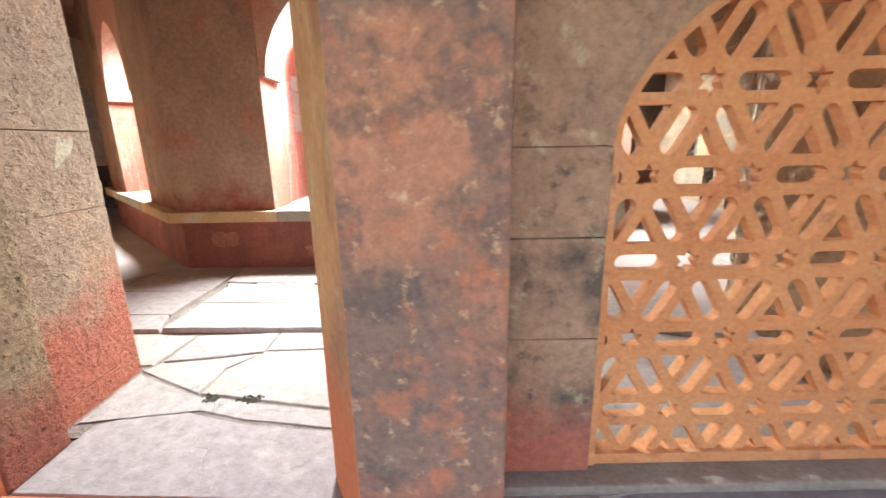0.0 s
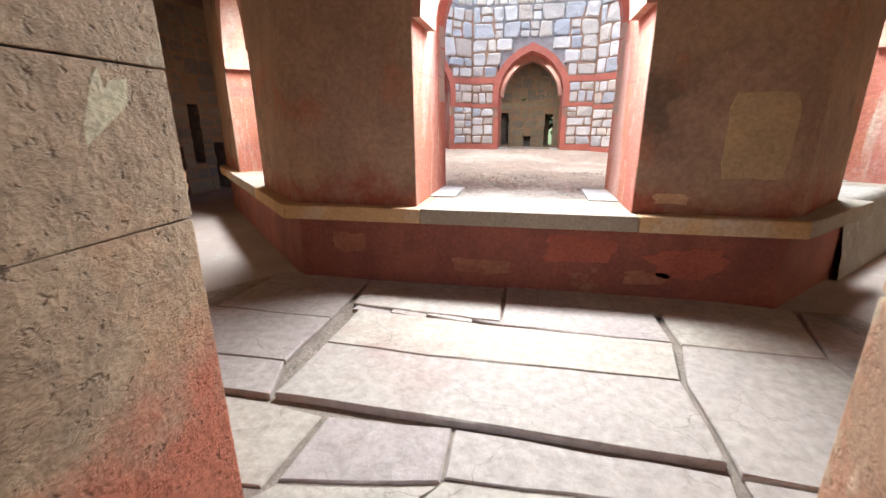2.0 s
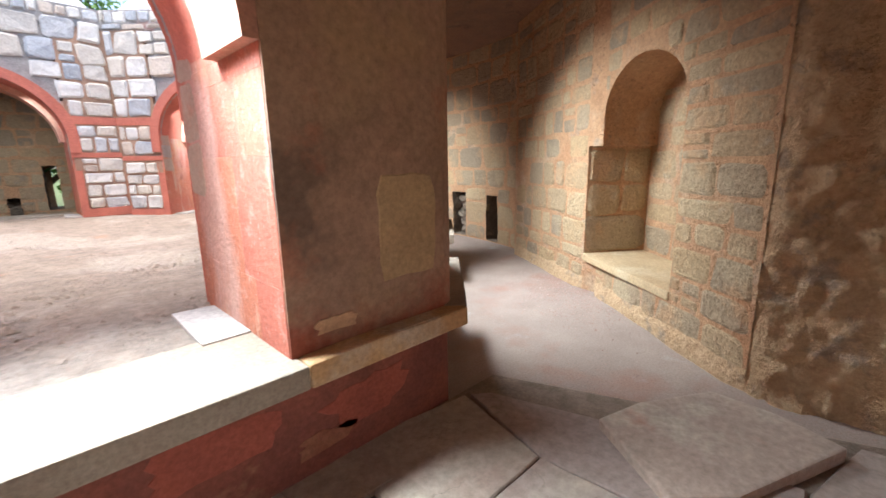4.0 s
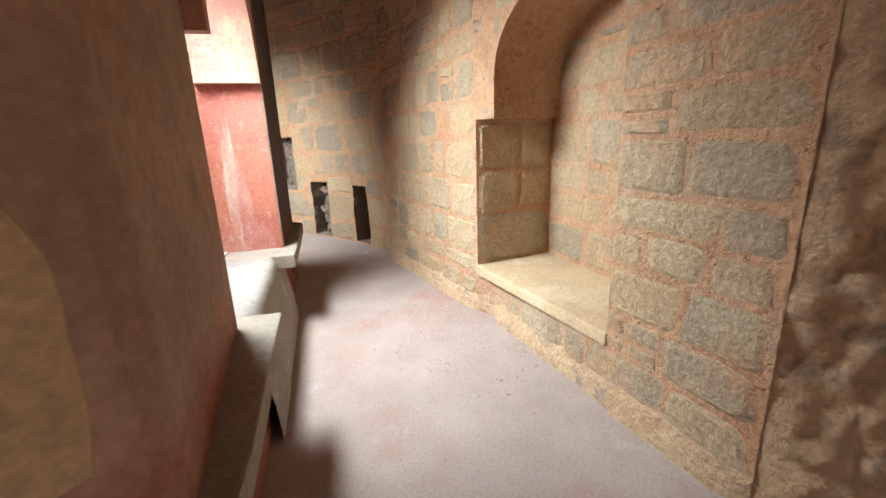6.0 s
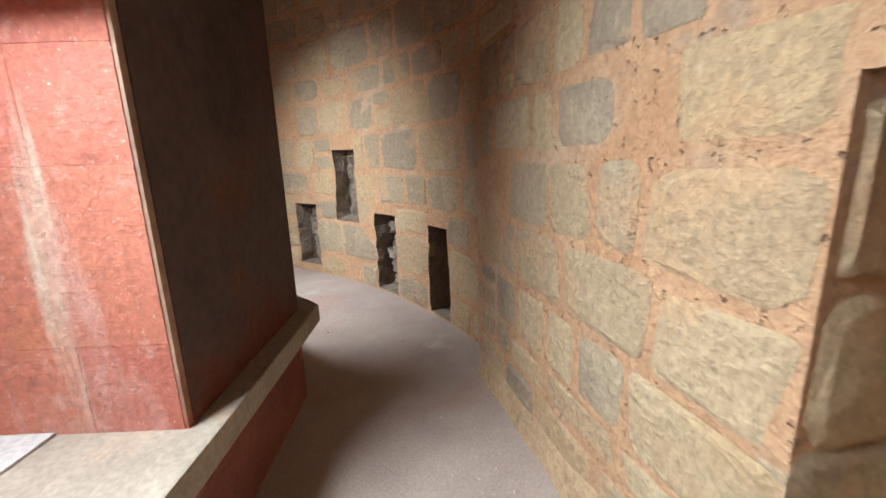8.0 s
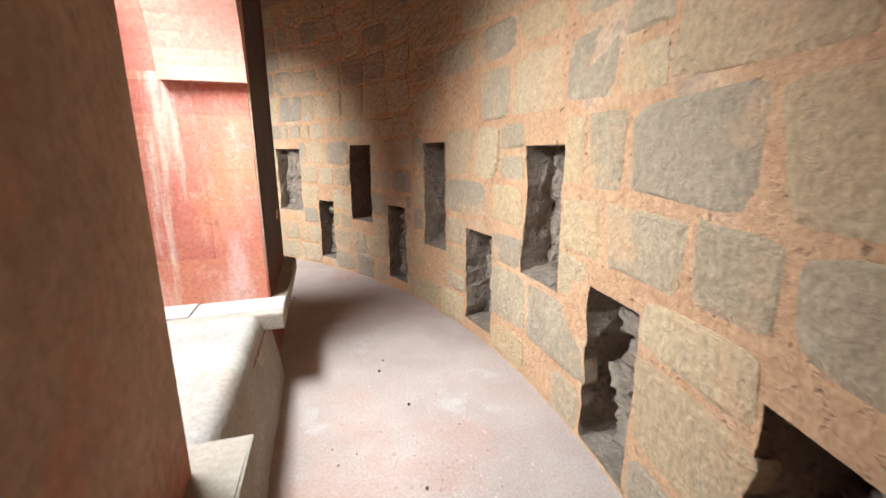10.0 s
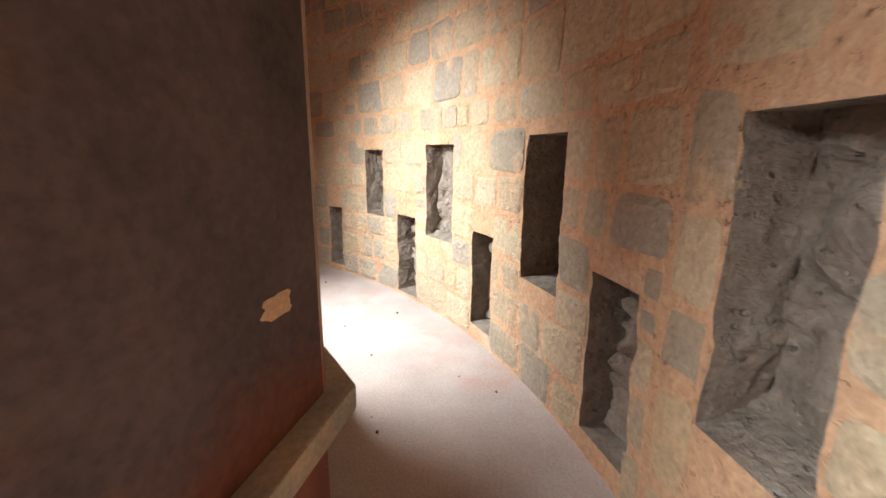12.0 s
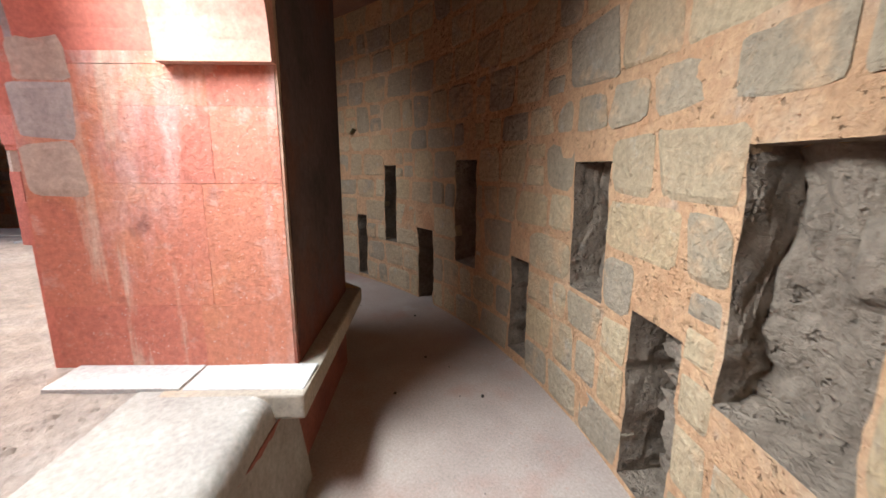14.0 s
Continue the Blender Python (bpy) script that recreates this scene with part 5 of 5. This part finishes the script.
def slab(pts, z, name="slab"):
    n = len(pts)
    c = sum((Vector(p) for p in pts), Vector((0, 0))) / n
    out = []
    for k in range(n):
        a, b = Vector(pts[k]), Vector(pts[(k + 1) % n])
        m = max(2, int((b - a).length / 0.13))
        for q in range(m):
            p = a + (b - a) * q / m
            w = noise.noise_vector(Vector((p.x * 4, p.y * 4, z * 50)))
            p = p - (c - p).normalized() * 0.005 + Vector((w.x, w.y)) * 0.011
            out.append(p)
    bm = bmesh.new()
    lo = [bm.verts.new((p.x, p.y, 0.0)) for p in out]
    up = [bm.verts.new((p.x, p.y, z - 0.007)) for p in out]
    hi = [bm.verts.new((*(p + (c - p).normalized() * 0.008), z + 0.003 * noise.noise(Vector((p.x * 3, p.y * 3, 0))))) for p in out]
    mid = bm.verts.new((c.x, c.y, z))
    n = len(out)
    for k in range(n):
        k2 = (k + 1) % n
        bm.faces.new((lo[k], lo[k2], up[k2], up[k]))
        bm.faces.new((up[k], up[k2], hi[k2], hi[k]))
        bm.faces.new((hi[k], hi[k2], mid))
    return part(name, bm, M_SLAB, paving)


slab([(-1.97, 2.70), (-1.1, 2.68), (-0.13, 2.63), (-0.13, 3.14), (-1.2, 3.13), (-1.95, 3.16)], 0.050)
slab([(-1.95, 3.18), (-1.2, 3.15), (-0.13, 3.16), (-0.06, 3.52), (-0.96, 3.55), (-1.95, 3.62)], 0.048)
slab([(-2.02, 3.72), (-1.02, 3.64), (-1.04, 3.95), (-2.08, 4.18)], 0.044)
slab([(-1.0, 3.58), (-0.06, 3.54), (-0.06, 3.92), (-1.0, 3.93)], 0.046)
for a, b in ((-2.0, -1.75), (-1.74, -1.5), (-1.49, -1.2), (-1.19, -1.0)):
    slab([(a, 3.645), (b, 3.60), (b, 3.66), (a, 3.71)], 0.035)
slab([(-1.0, 3.95), (-0.78, 3.95), (-0.78, 4.22), (-1.0, 4.22)], 0.04)
slab([(-0.77, 3.95), (-0.3, 3.94), (-0.3, 4.25), (-0.77, 4.25)], 0.042)
slab([(-0.29, 3.94), (0.1, 3.92), (0.1, 4.25), (-0.29, 4.25)], 0.04)
slab([(-2.08, 4.2), (-1.04, 3.97), (-1.02, 4.3), (-2.0, 4.35)], 0.03)
slab([(-2.95, 3.52), (-2.1, 3.50), (-2.1, 4.2), (-2.9, 4.25)], 0.036)
slab([(-3.35, 2.95), (-2.1, 2.98), (-2.1, 3.48), (-2.95, 3.50), (-3.3, 3.4)], 0.040)
slab([(-3.3, 2.70), (-2.0, 2.69), (-2.1, 2.96), (-3.35, 2.92)], 0.044)
slab([(-3.2, 2.22), (-1.75, 2.24), (-1.72, 2.62), (-2.0, 2.66), (-3.3, 2.67)], 0.020)
slab([(-1.70, 2.28), (-1.14, 2.38), (-1.15, 2.65), (-1.68, 2.62)], 0.022)
slab([(-1.12, 2.40), (-0.15, 2.45), (-0.13, 2.60), (-1.13, 2.65)], 0.020)
slab([(-1.76, 2.18), (-1.30, 1.95), (-1.28, 2.20), (-1.14, 2.36), (-1.70, 2.26)], 0.018)
slab([(-1.28, 1.94), (-0.32, 1.75), (-0.18, 2.2), (-0.15, 2.43), (-1.12, 2.38), (-1.26, 2.18)], 0.020)
slab([(-1.75, 1.72), (-1.4, 1.86), (-0.95, 1.72), (-0.34, 1.62), (-0.33, 1.72), (-1.29, 1.92), (-1.75, 2.14)], 0.017)
slab([(-1.66, 1.31), (-1.0, 1.28), (-0.42, 1.25), (-0.44, 1.44), (-0.36, 1.60), (-0.95, 1.69), (-1.4, 1.83), (-1.66, 1.70)], 0.014)
slab([(-0.09, 2.60), (0.75, 2.55), (0.68, 3.50), (0.0, 3.52), (-0.09, 3.15)], 0.038)
slab([(0.0, 3.54), (0.68, 3.52), (0.85, 4.15), (0.12, 4.25), (0.0, 3.9)], 0.036)
slab([(-0.1, 2.20), (0.8, 2.10), (0.76, 2.53), (-0.09, 2.58)], 0.030)
slab([(0.84, 1.7), (1.9, 1.7), (1.85, 2.4), (1.3, 2.55), (0.78, 2.5)], 0.024)
slab([(-0.1, 1.66), (0.82, 1.68), (0.80, 2.08), (-0.12, 2.17)], 0.026)
slab([(0.79, 2.56), (1.3, 2.57), (1.2, 3.35), (0.98, 4.05), (0.89, 4.13), (0.70, 3.5)], 0.032)
slab([(-3.3, 1.72), (-1.8, 2.2), (-3.2, 2.2)], 0.02)

# loose raised slab and a pale stone lying beside the wall
bm = bmesh.new()
prism(bm, [(1.11, 3.41), (0.79, 2.97), (0.99, 2.76), (1.68, 2.45), (1.80, 2.72), (1.81, 3.05), (1.42, 3.31)], 0.004, 0.088, 0.014, 0.008)
tagged(part("loose_slab", bm, M_LOOSE), "thick reddish stone slab lying loose on the floor", "slab")
bm = bmesh.new()
bmesh.ops.create_icosphere(bm, subdivisions=3, radius=1.0)
for v in bm.verts:
    v.co = Vector((v.co.x * 0.13, v.co.y * 0.10, v.co.z * 0.085)) * (1 + 0.3 * noise.noise(v.co * 1.4)) + Vector((1.90, 2.14, 0.085))
tagged(part("loose_stone", bm, M_SPOT, smooth=True), "rounded pale loose stone lying by the wall", "stone")

# ---- trees behind the far wall ----
def tree(x, y, h, seed):
    r = random.Random(seed)
    ob = thing("tree", "leafy bright green tree behind the monument", "tree", "trees behind the wall", place=(x, y, -0.06))
    bm = bmesh.new()
    def limb(a, b, ra, rb):
        ax = (b - a).normalized()
        p = ax.orthogonal().normalized()
        q = ax.cross(p)
        lo = [bm.verts.new(a + (p * math.cos(k * 0.785) + q * math.sin(k * 0.785)) * ra) for k in range(8)]
        hi = [bm.verts.new(b + (p * math.cos(k * 0.785) + q * math.sin(k * 0.785)) * rb) for k in range(8)]
        for k in range(8):
            bm.faces.new((lo[k], lo[(k + 1) % 8], hi[(k + 1) % 8], hi[k]))
    limb(Vector((0, 0, 0)), Vector((0.2, 0, h * 0.45)), 0.22, 0.15)
    tips = []
    for k in range(11):
        a = r.uniform(0, 6.28)
        b = Vector((math.cos(a) * r.uniform(0.8, 2.6), math.sin(a) * r.uniform(0.8, 2.6), h * r.uniform(0.5, 0.95)))
        limb(Vector((0.15, 0, h * r.uniform(0.28, 0.45))), b, 0.08, 0.02)
        tips.append(b)
    part("trunk", bm, M_BARK, ob)
    V, F = [], []
    for _ in range(3200):
        c = r.choice(tips) + Vector((r.gauss(0, 0.55), r.gauss(0, 0.55), r.gauss(0, 0.45)))
        d = Vector((r.uniform(-1, 1), r.uniform(-1, 1), r.uniform(-1, 0.4))).normalized()
        e = d.orthogonal().normalized() * 0.07
        d *= 0.17
        o = len(V)
        V += [c, c + d * 0.5 + e, c + d, c + d * 0.5 - e]
        F.append((o, o + 1, o + 2, o + 3))
    raw("crown", V, F, M_LEAF, ob)


for k, (x, y, h) in enumerate(((-5.5, 22, 8.0), (-1.5, 24, 9.5), (2.5, 21.5, 8.2), (6.5, 23, 8.5), (-9.5, 21, 8.0), (-0.6, 18.4, 3.4))):
    tree(x, y, h, 40 + k)

# ---- dry moss crumbs in the hollows of the slabs ----
for x, y, spread, count in ((-1.207, 1.896, 0.022, 70), (-1.0, 1.888, 0.026, 60), (-0.54, 1.943, 0.022, 22)):
    V, F = [], []
    for _ in range(count):
        px, py, s = x + rng.gauss(0, spread), y + rng.gauss(0, spread * 0.7), rng.uniform(0.004, 0.010)
        o, a = len(V), rng.uniform(0, 6.3)
        V += [(px + s * math.cos(a + k * 1.2566) * rng.uniform(0.6, 1.3), py + s * math.sin(a + k * 1.2566), 0.017) for k in range(5)] + [(px, py, 0.021 + s * rng.uniform(0.4, 1.0))]
        F += [(o + k, o + (k + 1) % 5, o + 5) for k in range(5)]
    tagged(raw("moss_tuft", V, F, M_MOSS), "small dry olive moss tuft on the paving slab", "moss", kind="stuff")

# ---- grit on the corridor floor ----
for k in range(28):
    a = rng.uniform(-20, 85)
    p = ring(rng.uniform(5.0, 5.95), a)
    bm = bmesh.new()
    bmesh.ops.create_icosphere(bm, subdivisions=1, radius=1.0)
    s = rng.uniform(0.004, 0.011)
    for v in bm.verts:
        v.co = v.co * s * (1 + 0.4 * noise.noise(v.co * 2 + p)) + Vector((p.x, p.y, s * 0.6))
    tagged(part("dropping", bm, M_DROP), "tiny dark pellet of dirt on the corridor floor", "dirt", "dirt on the floor")

V, F = [], []
for x, y, sx, sy, count in ((3.35, 4.75, 0.3, 0.45, 1100), (2.75, 4.35, 0.25, 0.35, 500), (4.35, 8.05, 0.22, 0.35, 420)):
    for _ in range(count):
        p = Vector((x + rng.gauss(0, sx), y + rng.gauss(0, sy), 0))
        if (p.x - 3.46) * 0.86 - (p.y - 4.69) * 0.515 > -0.05 and y < 6 or (p.x - CX) ** 2 + (p.y - CY) ** 2 < 4.75 ** 2:
            continue
        s = rng.uniform(0.003, 0.012)
        o = len(V)
        a = rng.uniform(0, 6.3)
        V += [(p.x + s * math.cos(a + k * 1.57) * rng.uniform(0.7, 1.3), p.y + s * math.sin(a + k * 1.57), 0.0) for k in range(4)] + [(p.x, p.y, s * rng.uniform(0.5, 1.0))]
        F += [(o, o + 1, o + 4), (o + 1, o + 2, o + 4), (o + 2, o + 3, o + 4), (o + 3, o, o + 4)]
tagged(raw("rubble_grit", V, F, M_GRIT), "pinkish mortar crumbs scattered along the wall's foot", "gravel", kind="stuff")

# ---- stones of the walls, last ----
set_stones(boxes_big, wall_surf, 0.010, wall_round, lambda b: b[2] < 2.6, M_NICHESTONE, M_CSTONE_FAR, r2)
set_stones(boxes, wall_surf, 0.011, wall_round, lambda b: b in chosen, M_CSTONE, M_CSTONE_FAR, r2)
set_stones(boxes_far, wall_surf, 0.013, wall_round, lambda b: False, M_CSTONE, M_CSTONE_FAR, r2)
for surf, bxs in NICHE[1]:
    set_stones(bxs, surf, 0.012, NICHE[0], lambda q: True, M_NICHESTONE, M_CSTONE_FAR, r2)
for ret, hacked in RETURNS:
    set_stones(lay(0.03, 1.30, 0.02, 3.2, lambda a, q: [], (0.10, 0.34), (0.09, 0.22), 0.05, r2, 0.62), hacked, 0.018, ret, lambda q: q[3] < 2.4 and ret == RETURNS[0][0], M_NICHESTONE, M_CSTONE_FAR, r2)
for surf, bxs in PLAIN[1]:
    set_stones(bxs, surf, 0.007, PLAIN[0], lambda q: False, M_CSTONE, M_CSTONE_FAR, r2)

r3 = random.Random(5)
for i, facade, (e0, e1), zb in FACE:
    def fsurf(u, z, out):
        return at(i, u, A_IN - out, z)

    def arch_gap(za, zb_):
        q = arch_half(max(za, SPRING_Z + 0.05), HALF, APEX_Z - SPRING_Z - 0.05, SPRING_Z + 0.05)
        top = APEX_Z + 0.19
        if za > top:
            return []
        q2 = (HALF + 0.13) * math.sqrt(max(0, 1 - (max(0, za + 0.03 - SPRING_Z - 0.05) / (top - SPRING_Z - 0.05)) ** 2)) if za > SPRING_Z else HALF + 0.15
        return [(-max(q, q2) , max(q, q2))]
    bxs = lay(e0 + 0.01, e1 - 0.01, 2.31, TOP_Z - 0.2, arch_gap, (0.2, 0.5), (0.2, 0.42), 0.035, r3)
    bxs += lay(e0 + 0.01, e1 - 0.01, TOP_Z - 0.2, TOP_Z, lambda a, b: [], (0.1, 0.25), (0.18, 0.2), 0.025, r3)
    for sg in (-1, 1):
        u0, u1 = sorted((sg * (HALF + 0.12), e1 - 0.01 if sg > 0 else e0 + 0.01))
        bxs += lay(u0, u1, zb + 0.145, zb + 1.015, lambda a, b: [], (0.16, 0.36), (0.16, 0.30), 0.03, r3)
        bxs += lay(u0, u1, zb + 1.105, 2.165, lambda a, b: [], (0.16, 0.4), (0.18, 0.27), 0.03, r3)
    off = Matrix.Translation(-facade.location)
    before = set(facade.children)
    set_stones(bxs, fsurf, 0.03, facade, lambda b: i in (3, 4, 5), M_FSTONE, M_FSTONE_FAR, r3)
    for ob in facade.children:
        if ob not in before:
            ob.matrix_parent_inverse = off
